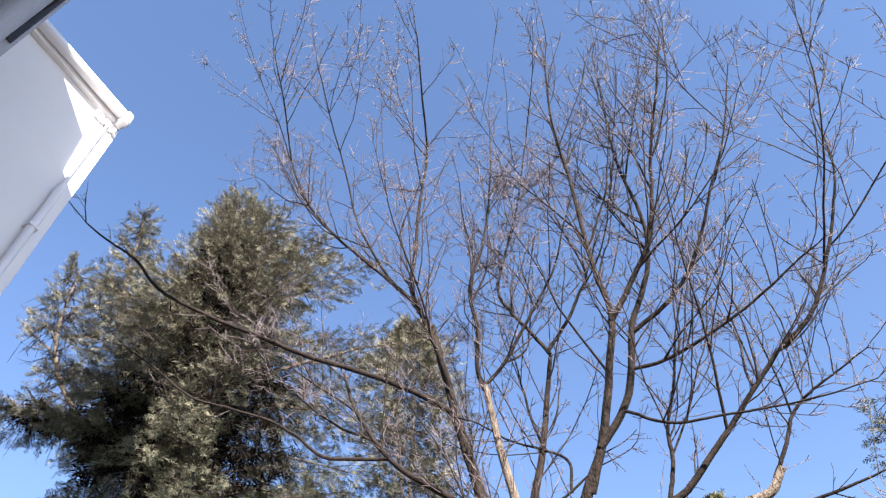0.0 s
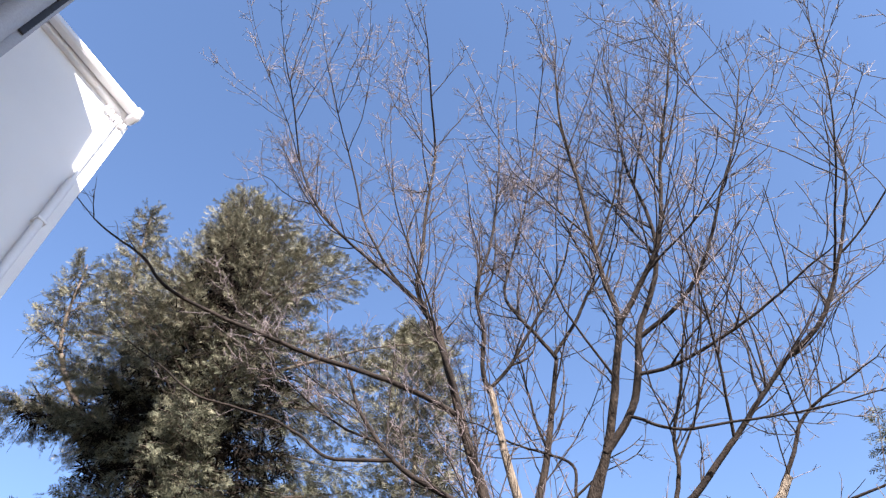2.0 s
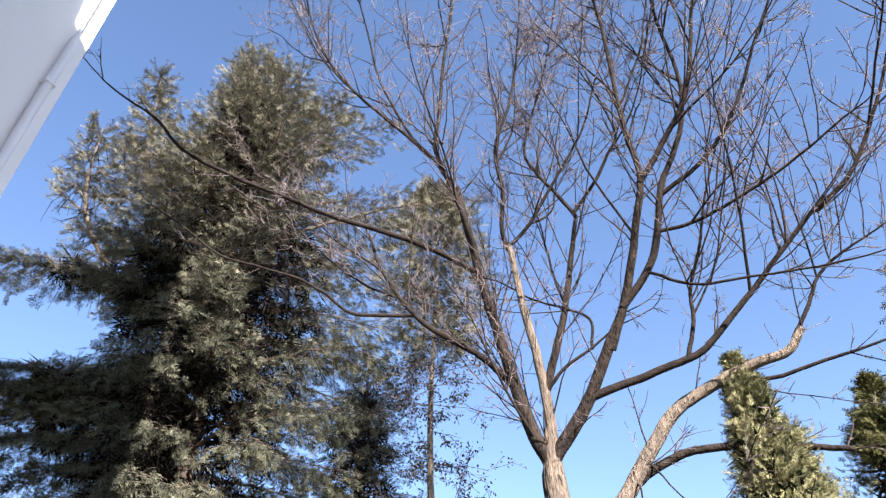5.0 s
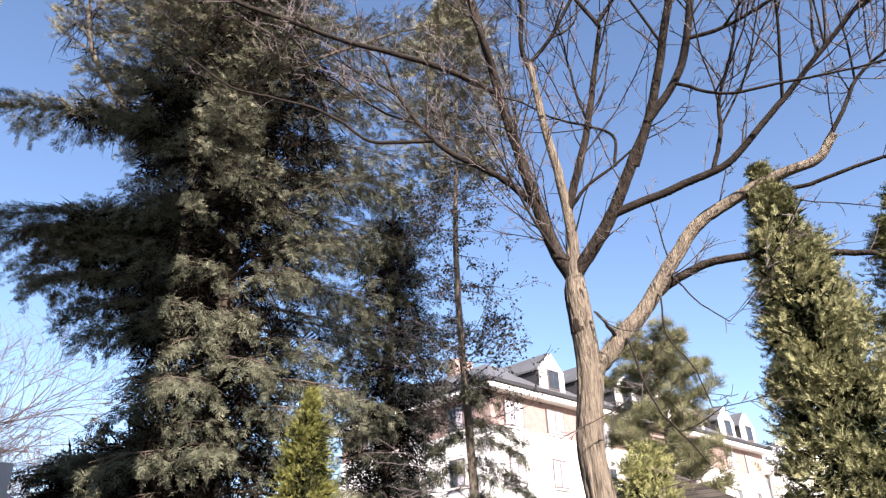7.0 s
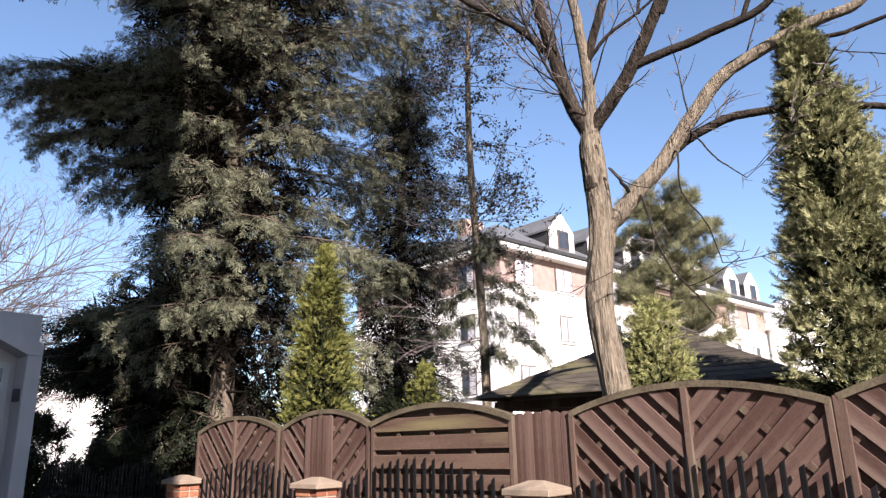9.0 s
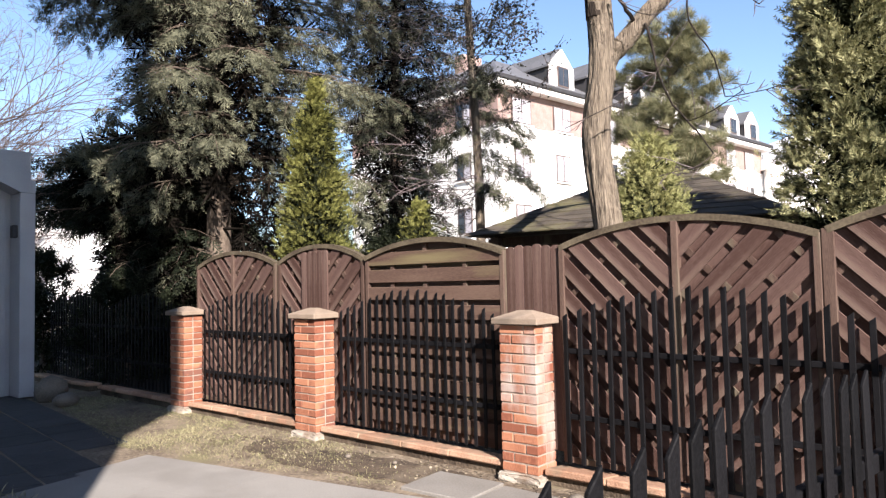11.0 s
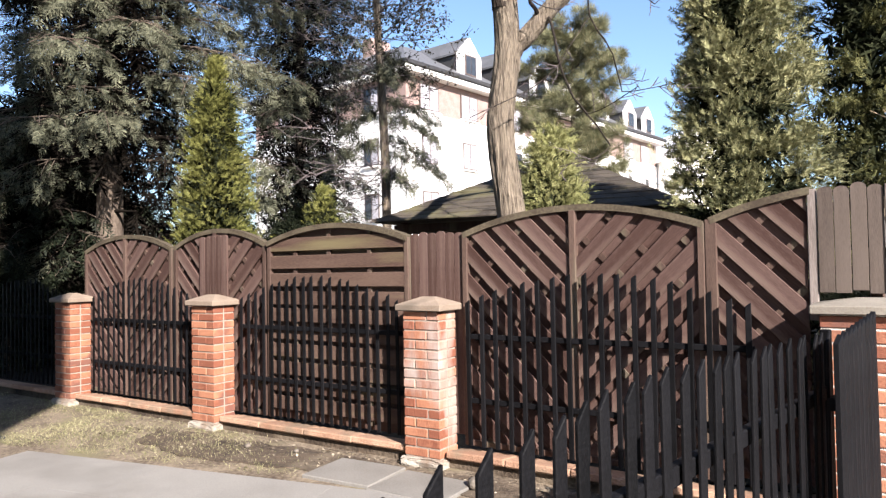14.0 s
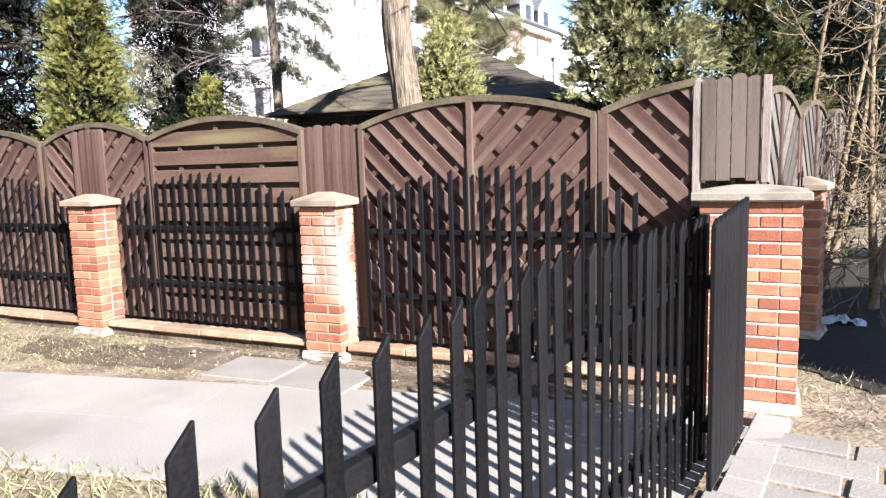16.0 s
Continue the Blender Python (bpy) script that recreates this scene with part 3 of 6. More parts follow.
def yard_fence():
    f = thing("picket_fence", "low black painted picket fence with slanted tips", "fence", YARD)
    for z in (0.33, 0.925):
        part("rail", boxed(-0.2, 3.38, 0.010, 0.045, z - 0.028, z + 0.028, 0.004), M_BLACK, f)
    step = 0.158
    x, k = 0.40 - 2 * step, 0
    while x < 3.34:
        top = float(np.interp(x, (0.0, 0.42, 0.72, 1.1, 1.5, 1.77, 2.2, 3.4), (1.12, 1.142, 1.160, 1.186, 1.222, 1.232, 1.222, 1.20)))
        part("picket", picket_mesh(top - 0.06 + rng.uniform(-0.005, 0.005)), None, f, m=pose(x - 0.012, 0, 0.06, rng.uniform(-0.5, 0.5), rng.uniform(-0.4, 0.4), rng.uniform(-2, 2)))
        x += step
        k += 1
        if k > 2:
            step = max(0.105, step - 0.0085)
    part("end_post", boxed(3.36, 3.40, 0.0, 0.04, 0.0, 1.2, 0.004), M_BLACK, f)


yard_fence()


def gate_leaf():
    g = thing("gate_leaf", "narrow black close-picketed gate leaf standing by the corner pillar", "gate", Matrix.Translation((1.61, 2.64, 0)) @ pose(0, 0, 0, 0, 0, 47.5))
    for z in (0.33, 0.95):
        part("rail", boxed(-0.06, 0.70, 0.010, 0.04, z - 0.025, z + 0.025, 0.004), M_BLACK, g)
    for i in range(-1, 8):
        part("picket", picket_mesh(1.16 + 0.006 * i, 0.074, 0.022, 0.03), None, g, m=pose(0.03 + i * 0.085, 0, 0.065, 0, 0, 0))


gate_leaf()


# ---- paving ----
def paving():
    m = Matrix.Translation((-3.76, 4.72, 0)) @ pose(0, 0, 0, 0, 0, -23.0)
    p = thing("pavement", "worn pale concrete slab path", "pavement", m, kind="structure")
    w, h = 1.5, 0.69
    me = mesh_of(boxed(-w / 2 + 0.001, w / 2 - 0.001, -h / 2 + 0.001, h / 2 - 0.001, -0.05, 0.0), "slab", M_SLAB)
    r2 = random.Random(8)
    for i in range(0, 7):
        for j in range(2):
            if (j == 1 and i > 3) or (j == 0 and i == 0):
                continue
            part("slab", me, None, p, m=pose((i + 0.37 * (j % 2)) * w, (j + 0.5) * h - 0.07, r2.uniform(0.0, 0.0015), r2.uniform(-0.06, 0.06), r2.uniform(-0.06, 0.06), r2.uniform(-0.1, 0.1)))
    part("slab", boxed(-0.10, w / 2 - 0.001, -h / 2 + 0.001, h / 2 - 0.001, -0.05, 0.0), M_SLAB, p, m=pose(0, 0.5 * h - 0.07, 0.0008))
    small = mesh_of(boxed(-0.3, 0.3, -0.24, 0.24, -0.05, 0.0, 0.006), "slab", M_SLABP)
    q = thing("paved_patch", "two loose pale concrete slabs beside a brick pillar", "pavement", on_fence(-3.05, 3.95), kind="structure")
    for x, y, a in ((-0.31, 0.0, 3), (0.32, -0.04, -1)):
        part("slab", small, None, q, m=pose(x, y, 0.008, 0.5, 0, a))
    e = thing("entrance_paving", "uneven slabs with dark open joints, darkened for shade before the porch", "pavement", Matrix.Translation((-5.15, 6.6, 0)) @ pose(0, 0, 0, 0, 0, -40), kind="structure")
    me = mesh_of(boxed(-0.240, 0.240, -0.240, 0.240, -0.05, 0.0, 0.005), "slab", M_SLAB_SHADE)
    for i in range(-7, 8):
        for j in range(-6, 7):
            x, y = i * 0.505 + 0.2 * (j % 2), j * 0.505
            wx = -5.15 + x * math.cos(radians(-40)) - y * math.sin(radians(-40))
            wy = 6.6 + x * math.sin(radians(-40)) + y * math.cos(radians(-40))
            lx, ly = (wx + 3.76) * 0.9205 - (wy - 4.72) * 0.3907, (wx + 3.76) * 0.3907 + (wy - 4.72) * 0.9205
            if wy > 4.0 and wy < 6.15 + 1.02 * (-3.9 - wx) and wx < -2.4 and (lx < -0.1 or (lx < 0.05 and ly < 0.62)):
                part("slab", me, None, e, m=pose(x, y, r2.uniform(-0.014, -0.009), r2.uniform(-0.4, 0.4), r2.uniform(-0.4, 0.4), r2.uniform(-1, 1)))
    d = thing("corner_paving", "worn pale paving slabs beside the corner pillar", "pavement", Matrix.Translation((2.30, 3.12, 0)) @ pose(0, 0, 0, 0, 0, -44), kind="structure")
    me = mesh_of(boxed(-0.245, 0.245, -0.095, 0.095, -0.05, 0.0, 0.007), "slab", M_SLABP)
    part("bed", boxed(-0.25, 1.95, -1.0, 0.06, -0.04, 0.014, 0.004), M_SOIL, d, "earth in the joints")
    for j in range(5):
        for i in range(4):
            part("slab", me, None, d, m=pose(0.05 + i * 0.52 + 0.13 * (j % 2), -0.06 - j * 0.214, r2.uniform(0.02, 0.035), r2.uniform(-1.5, 1.5), r2.uniform(-1, 1), r2.uniform(-2, 2)))
    kerb = thing("kerb", "pale concrete kerb under the gate leaf", "kerb", Matrix.Translation((1.42, 2.45, 0)) @ pose(0, 0, 0, 0, 0, 47.5), kind="structure")
    for i in range(3):
        part("kerbstone", boxed(i * 0.45, i * 0.45 + 0.44, -0.2, -0.02, -0.1, 0.03, 0.008), M_SLAB, kerb)


paving()

# ---- house beside the camera ----
HOUSE = Matrix.Translation((-3.13, 2.58, 0)) @ pose(0, 0, 0, 0, 0, 65)   # x runs along the wall towards its far corner
house = thing("house", "white rendered house wall with eaves, gutter and downpipe", "house", HOUSE)
part("wall", boxed(-6, 0.14, 0.0, 5, 0, 7.72), M_WHITE, house)
part("roof_edge", boxed(-6, 0.12, -0.06, 5.1, 7.724, 7.80, 0.01), M_WHITEP, house, "white boxed eaves")
# roof hidden behind the eaves, its ridge raised to shade the spruce limb
bm = boxed(-6, 0.12, -0.02, 6.0, 7.804, 7.9)
bmesh.ops.subdivide_edges(bm, edges=[e for e in bm.edges if abs(e.verts[0].co.y - e.verts[1].co.y) > 3], cuts=1)
for v in bm.verts:
    if 1 < v.co.y < 5:
        v.co.z += 3.4
part("roof", bm, M_ROOFT, house, "unseen pitched grey roof, raised to cast shade")
part("gutter", boxed(-6, 0.12, -0.16, -0.063, 7.76, 7.86, 0.02), M_WHITEP, house, "white gutter")
part("gutter_end", boxed(0.04, 0.13, -0.17, -0.02, 7.70, 7.88, 0.02), M_WHITEP, house, "white gutter end box")
v, f = tubes([(np.array([(0.01, -0.05, 0.2), (0.01, -0.05, 6.5)]), (0.035, 0.035)), (np.array([(0.01, -0.03, 6.5), (0.01, -0.03, 7.7)]), (0.012, 0.012))], 12)
part("downpipe", raw_mesh("downpipe", v, f, M_WHITEP, True), None, house, "white downpipe")
for z in (1.6, 3.2, 4.9, 5.9):
    part("pipe_clamp", boxed(-0.035, 0.055, -0.09, 0.0, z, z + 0.03, 0.004), M_WHITEP, house)
for i in range(5):
    part("dentil", boxed(-0.15 + i * 0.055, -0.12 + i * 0.055, -0.05, -0.001, 7.60, 7.66, 0.004), M_WHITEP, house)
bm = bmesh.new()
outline = ((-4.05, 0), (-1.15, 0), (-1.15, 7.71), (-1.59, 8.00), (-1.65, 8.65), (-2.50, 9.15), (-4.05, 9.45))
ring = [[bm.verts.new((x, y, z)) for x, z in outline] for y in (-1.836, -0.004)]
bm.faces.new(ring[0])
bm.faces.new(ring[1][::-1])
for i in range(len(outline)):
    j = (i + 1) % len(outline)
    bm.faces.new((ring[0][j], ring[0][i], ring[1][i], ring[1][j]))
bmesh.ops.recalc_face_normals(bm, faces=bm.faces[:])
bay = part("bay", bm, M_SHADE_WHITE, house, "projecting white bay")
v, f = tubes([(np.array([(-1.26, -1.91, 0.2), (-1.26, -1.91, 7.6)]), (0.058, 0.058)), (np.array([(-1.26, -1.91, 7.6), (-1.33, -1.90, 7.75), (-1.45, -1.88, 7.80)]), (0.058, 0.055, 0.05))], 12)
part("downpipe", raw_mesh("downpipe", v, f, M_SHADE_WHITE, True), None, bay, "white downpipe greyed for shade")
for z in (2.4, 4.1, 5.15, 6.2):
    part("pipe_clamp", boxed(-1.335, -1.19, -1.985, -1.838, z, z + 0.03, 0.004), M_DGREY, bay)
for z0, z1 in ((3.0, 4.3), (4.75, 5.9), (6.35, 7.4)):
    part("corner_slot", boxed(-1.198, -1.166, -1.848, -1.838, z0, z1, 0.003), M_DGREY, bay, "dark recessed slot")
for x0, x1, z0, z1 in ((-1.62, -1.54, 3.2, 7.2), (-2.5, -1.9, 2.8, 4.6), (-2.5, -1.9, 5.4, 7.0)):
    part("window_frame", boxed(x0, x1, -1.852, -1.838, z0, z1, 0.004), M_DGREY, bay)
# an unseen block added behind the camera to cast the shade over the porch
shade_block = thing("shade_caster", "unseen plain white block added behind the camera to cast shade", "house", Matrix.Translation((-0.564, -0.98, 0)) @ pose(0, 0, 0, 0, 0, 8))
part("wall", boxed(-5, 0, -5, 0.0, 0, 8.6), M_WHITE, shade_block)
part("roof", boxed(-5.1, 0.05, -5.1, 0.05, 8.604, 8.75, 0.02), M_ROOFT, shade_block)
# unseen upper blocks added to shade the spruce, with a gap for the sunlit wall
part("shade_tower", boxed(-0.55, 0.0, -0.15, 0.0, 8.754, 17.6), M_WHITE, shade_block)
part("shade_upper_block", boxed(-5, -2.6, -5, 0.0, 8.754, 17.6), M_WHITE, shade_block)
part("shade_bridge", boxed(-2.596, -0.554, -0.15, 0.0, 10.7, 17.6), M_WHITE, shade_block)
sloped_shade_block = boxed(-2.596, -0.96, -0.15, 0.0, 8.754, 9.48)
for v in sloped_shade_block.verts:
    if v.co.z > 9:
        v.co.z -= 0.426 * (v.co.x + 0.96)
part("sloped_shade_block", sloped_shade_block, M_WHITE, shade_block)
bm = bmesh.new()   # added unseen overhang; its sloping underside shapes the shade edge
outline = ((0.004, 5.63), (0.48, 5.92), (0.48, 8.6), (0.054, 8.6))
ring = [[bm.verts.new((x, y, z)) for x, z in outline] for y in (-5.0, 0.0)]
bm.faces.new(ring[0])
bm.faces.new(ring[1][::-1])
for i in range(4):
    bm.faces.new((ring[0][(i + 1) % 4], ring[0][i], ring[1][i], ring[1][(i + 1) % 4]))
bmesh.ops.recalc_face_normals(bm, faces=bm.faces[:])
part("eaves", bm, M_WHITEP, shade_block)

# an unseen blank wall added to cast the shade beside the corner pillar
part("wall", boxed(0, 7, -0.3, 0, -0.1, 4.2), M_WHITE, thing("unseen_shade_wall", "unseen plain white wall added to cast shade by the corner pillar", "wall", Matrix.Translation((5.3, 0.0, 0))))

# ---- entrance porch ----
porch = thing("entrance_porch", "white entrance porch with a gabled hood and white door", "porch", Matrix.Translation((-7.0, 9.22, 0)) @ pose(0, 0, 0, 0, 0, 55))
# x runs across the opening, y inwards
part("side_wall", boxed(-0.17, 0.03, 0.0, 0.42, 0, 2.93, 0.01), M_SHADE_WHITE, porch)
part("side_wall", boxed(-2.63, -2.43, 0.0, 0.42, 0, 2.93, 0.01), M_SHADE_WHITE, porch)
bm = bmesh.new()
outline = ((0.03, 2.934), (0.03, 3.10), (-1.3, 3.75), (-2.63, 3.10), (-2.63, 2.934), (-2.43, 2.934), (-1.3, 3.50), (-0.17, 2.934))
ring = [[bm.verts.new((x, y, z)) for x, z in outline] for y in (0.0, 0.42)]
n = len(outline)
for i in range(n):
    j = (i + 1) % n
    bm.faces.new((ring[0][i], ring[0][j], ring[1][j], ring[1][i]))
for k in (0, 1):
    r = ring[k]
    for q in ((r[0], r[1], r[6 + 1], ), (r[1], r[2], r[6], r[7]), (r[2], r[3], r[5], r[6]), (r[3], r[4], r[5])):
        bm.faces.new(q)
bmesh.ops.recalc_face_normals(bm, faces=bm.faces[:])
part("hood", bm, M_SHADE_WHITE, porch, "white gabled hood")
part("back_wall", boxed(-2.8, 0.1, 0.426, 0.66, 0, 3.6), M_SHADE_WHITE, porch)
frame_of_door = part("door_frame", boxed(-1.62, -0.24, 0.385, 0.424, 0.0, 2.86, 0.006), M_SHADE_WHITE, porch)
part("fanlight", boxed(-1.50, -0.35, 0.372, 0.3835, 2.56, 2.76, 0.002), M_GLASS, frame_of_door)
door = part("door", boxed(-1.52, -0.33, 0.35, 0.3835, 0.03, 2.49, 0.008), M_SHADE_WHITE, porch)
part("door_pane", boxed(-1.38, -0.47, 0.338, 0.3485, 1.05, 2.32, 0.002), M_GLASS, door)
part("door_panel", boxed(-1.38, -0.47, 0.334, 0.3485, 0.2, 0.9, 0.008), M_SHADE_WHITE, door)
part("door_handle", boxed(-0.44, -0.38, 0.30, 0.3485, 1.16, 1.34, 0.006), M_DGREY, door)
part("wall_lamp", boxed(-0.24, -0.172, 0.08, 0.2, 2.28, 2.46, 0.01), M_DGREY, porch)

# ---- pavilion behind the fence ----
def pavilion():
    p = thing("pavilion", "open garden pavilion with a dark shingled pyramid roof", "pavilion", Matrix.Translation((2.55, 12.25, 0)) @ pose(0, 0, 0, 0, 0, -31))
    R, z0, z1 = 2.5, 2.28, 3.5
    bm = bmesh.new()
    e = [bm.verts.new((x, y, z0 - 0.03)) for x, y in ((-R, -R), (R, -R), (R, R), (-R, R))]
    top = bm.verts.new((0, 0, z1 - 0.03))
    for i in range(4):
        bm.faces.new((e[i], e[(i + 1) % 4], top))
    bm.faces.new(e[::-1])
    roof = part("roof", bm, M_SHINGLE, p)
    r2 = random.Random(3)
    rows = 15
    for side in range(4):
        rot = Matrix.Rotation(side * math.pi / 2, 4, "Z")
        slope = math.atan2(z1 - z0, R)
        for k in range(rows):
            f0, f1 = k / rows, (k + 1.25) / rows
            half0, half1 = R * (1 - f0) + 0.03, max(0.02, R * (1 - f1))
            y0, y1 = -R * (1 - f0) - 0.04, -R * (1 - min(1, f1))
            za, zb = z0 + (z1 - z0) * f0 - 0.005, z0 + (z1 - z0) * min(1, f1) + 0.004
            w = 0.34
            n = max(1, int(2 * half0 / w))
            for c in range(n):
                xa, xb = -half0 + 2 * half0 * c / n + 0.004, -half0 + 2 * half0 * (c + 1) / n - 0.004
                g = half1 / half0
                d = r2.uniform(0.0, 0.012)
                b2 = bmesh.new()
                vs = [b2.verts.new(v) for v in ((xa, y0, za + d), (xb, y0, za + d), (xb * g, y1, zb), (xa * g, y1, zb), (xa, y0, za + d - 0.018), (xb, y0, za + d - 0.018), (xb * g, y1, zb - 0.012), (xa * g, y1, zb - 0.012))]
                for q in ((0, 1, 2, 3), (4, 7, 6, 5), (0, 4, 5, 1), (1, 5, 6, 2), (2, 6, 7, 3), (3, 7, 4, 0)):
                    b2.faces.new([vs[t] for t in q])
                b2.transform(rot)
                if side in (0, 3):
                    part("shingle", b2, M_SHINGLE, roof)
                else:
                    b2.free()
    for x in (-2.1, 2.1):
        for y in (-2.1, 2.1):
            part("post", boxed(x - 0.07, x + 0.07, y - 0.07, y + 0.07, 0, 2.3, 0.01), M_WOODF, p)
    for a in range(4):
        part("eaves_beam", boxed(-2.3, 2.3, -2.17, -2.03, 2.08, 2.22, 0.006, Matrix.Rotation(a * math.pi / 2, 4, "Z")), M_WOODF, p)


pavilion()


# ---- apartment building ----
def building_window(parent, x, z, w, h, y=0.0, mat=None, m=None):
    """A two-light window set into a recess, with a sill."""
    fr = part("window", boxed(x, x + w, y - 0.03, y + 0.08, z, z + h), M_DFRAME, parent, "two-light window with a dark frame", m)
    for k in (0, 1):
        x0 = x + 0.08 + k * (w - 0.08) / 2
        part("pane", boxed(x0, x0 + (w - 0.24) / 2, y - 0.045, y - 0.032, z + 0.09, z + h - 0.09), mat or (M_GLASS if (int(abs(x) * 7) + k) % 3 == 0 else M_CURTAIN), fr)
    part("sill", boxed(x - 0.08, x + w + 0.08, y - 0.14, y - 0.035, z - 0.07, z - 0.004), M_FACADE, fr)


def dormer(parent, x):
    d = part("dormer", boxed(x - 0.95, x + 0.95, 0.25, 4.5, 11.9, 13.25), M_DGREY, parent, "dormer with dark cheeks and a white gabled front")
    bm = bmesh.new()
    o = ((-1.0, 11.9), (1.0, 11.9), (1.0, 13.35), (0.0, 14.35), (-1.0, 13.35))
    ring = [[bm.verts.new((x + a, y, z)) for a, z in o] for y in (0.05, 0.24)]
    bm.faces.new(ring[0])
    bm.faces.new(ring[1][::-1])
    for i in range(5):
        bm.faces.new((ring[0][i], ring[1][i], ring[1][(i + 1) % 5], ring[0][(i + 1) % 5]))
    bmesh.ops.recalc_face_normals(bm, faces=bm.faces[:])
    part("front", bm, M_FACADE, d, "white gabled dormer front")
    bm = bmesh.new()
    o = ((-1.1, 13.25), (0, 14.35), (1.1, 13.25), (1.1, 13.36), (0, 14.46), (-1.1, 13.36))
    ring = [[bm.verts.new((x + a, y, z)) for a, z in o] for y in (0.245, 5.0)]
    for i in range(6):
        bm.faces.new((ring[0][i], ring[1][i], ring[1][(i + 1) % 6], ring[0][(i + 1) % 6]))
    bm.faces.new((ring[0][0], ring[0][1], ring[0][4], ring[0][5]))
    bm.faces.new((ring[0][1], ring[0][2], ring[0][3], ring[0][4]))
    bmesh.ops.recalc_face_normals(bm, faces=bm.faces[:])
    part("dormer_roof", bm, M_ROOFT, d)
    w = part("window", boxed(x - 0.5, x + 0.5, 0.0, 0.045, 12.2, 13.35), M_DFRAME, d)
    for k in (0, 1):
        part("pane", boxed(x - 0.42 + 0.44 * k, x - 0.02 + 0.44 * k, -0.015, -0.003, 12.28, 13.27), M_GLASS, w)


def apartment_building():
    b = thing("apartment_building", "three-storey white and brick apartment building with dormers", "building", Matrix.Translation((-0.92, 34.4, 0)) @ pose(0, 0, 0, 0, 0, 48))
    part("lower_wall", boxed(0, 30.2, 0, 13, -0.3, 9.5), M_FACADE, b, "white rendered lower storeys")
    part("brick_storey", boxed(0.03, 30.17, 0.03, 12.97, 9.504, 11.3), M_FBRICK, b, "pale brick top storey")
    part("string_course", boxed(-0.05, 30.25, -0.05, 13.05, 9.40, 9.52, 0.01), M_FACADE, b)
    part("cornice", boxed(-0.55, 30.75, -0.55, 13.55, 11.304, 11.596, 0.03), M_FACADE, b, "white boxed cornice")
    part("gutter", boxed(-0.66, 30.86, -0.66, 13.66, 11.60, 11.82, 0.03), M_DGREY, b, "grey gutter")
    bm = boxed(-0.6, 30.8, -0.6, 13.6, 11.824, 14.4)
    for v in bm.verts:
        if v.co.z > 12:
            v.co.x += 4.4 if v.co.x < 5 else -4.4
            v.co.y += 4.4 if v.co.y < 5 else -4.4
    roof = part("roof", bm, M_ROOFT, b, "grey hipped roof")
    part("chimney", boxed(3.6, 5.2, 6.2, 7.0, 13.6, 15.4, 0.02), M_FBRICK, roof, "brick chimney")
    for x in (1.45, 4.8, 9.3, 13.0, 16.9, 20.6, 24.6, 27.6):
        building_window(b, x - 0.45, 9.62, 1.5, 1.40, mat=M_CURTAIN)
        building_window(b, x - 0.31, 6.85, 1.25, 1.50)
        building_window(b, x - 0.31, 3.95, 1.25, 1.50)
    side = Matrix.Rotation(radians(-90), 4, "Z")
    for y in (2.0, 5.6, 9.4):
        building_window(b, -y - 1.1, 9.62, 1.15, 1.36, 0.0, m=side)
        building_window(b, -y - 1.1, 6.85, 1.10, 1.40, 0.0, m=side)
        building_window(b, -y - 1.1, 4.0, 1.10, 1.40, 0.0, m=side)
    for x in (5.35, 8.9, 12.6, 16.6, 20.9, 25.6, 28.9):
        dormer(b, x)


apartment_building()


def plain_house(label, m, w, d, h, rise):
    p = thing("house", label, "house", m)
    part("wall", boxed(0, w, 0, d, -0.3, h), M_FACADE, p)
    bm = bmesh.new()
    o = ((-0.3, h + 0.004), (w / 2, h + rise), (w + 0.3, h + 0.004))
    ring = [[bm.verts.new((x, y, z)) for x, z in o] for y in (-0.02, d + 0.3)]
    for i in range(3):
        bm.faces.new((ring[0][i], ring[1][i], ring[1][(i + 1) % 3], ring[0][(i + 1) % 3]))
    bm.faces.new(ring[0])
    bm.faces.new(ring[1][::-1])
    bmesh.ops.recalc_face_normals(bm, faces=bm.faces[:])
    part("roof", bm, M_FACADE, p, "white gable")
    for x in (w * 0.2, w * 0.62):
        building_window(p, x, 1.2, 1.1, 1.3)


plain_house("white gabled house beyond the apartment building", Matrix.Translation((19.6, 55.5, 0)) @ pose(0, 0, 0, 0, 0, 10), 7, 8, 9.8, 3.2)
plain_house("far white house glimpsed under the spruces", Matrix.Translation((-30, 36, 0)) @ pose(0, 0, 0, 0, 0, 35), 9, 7, 4.6, 2.5)

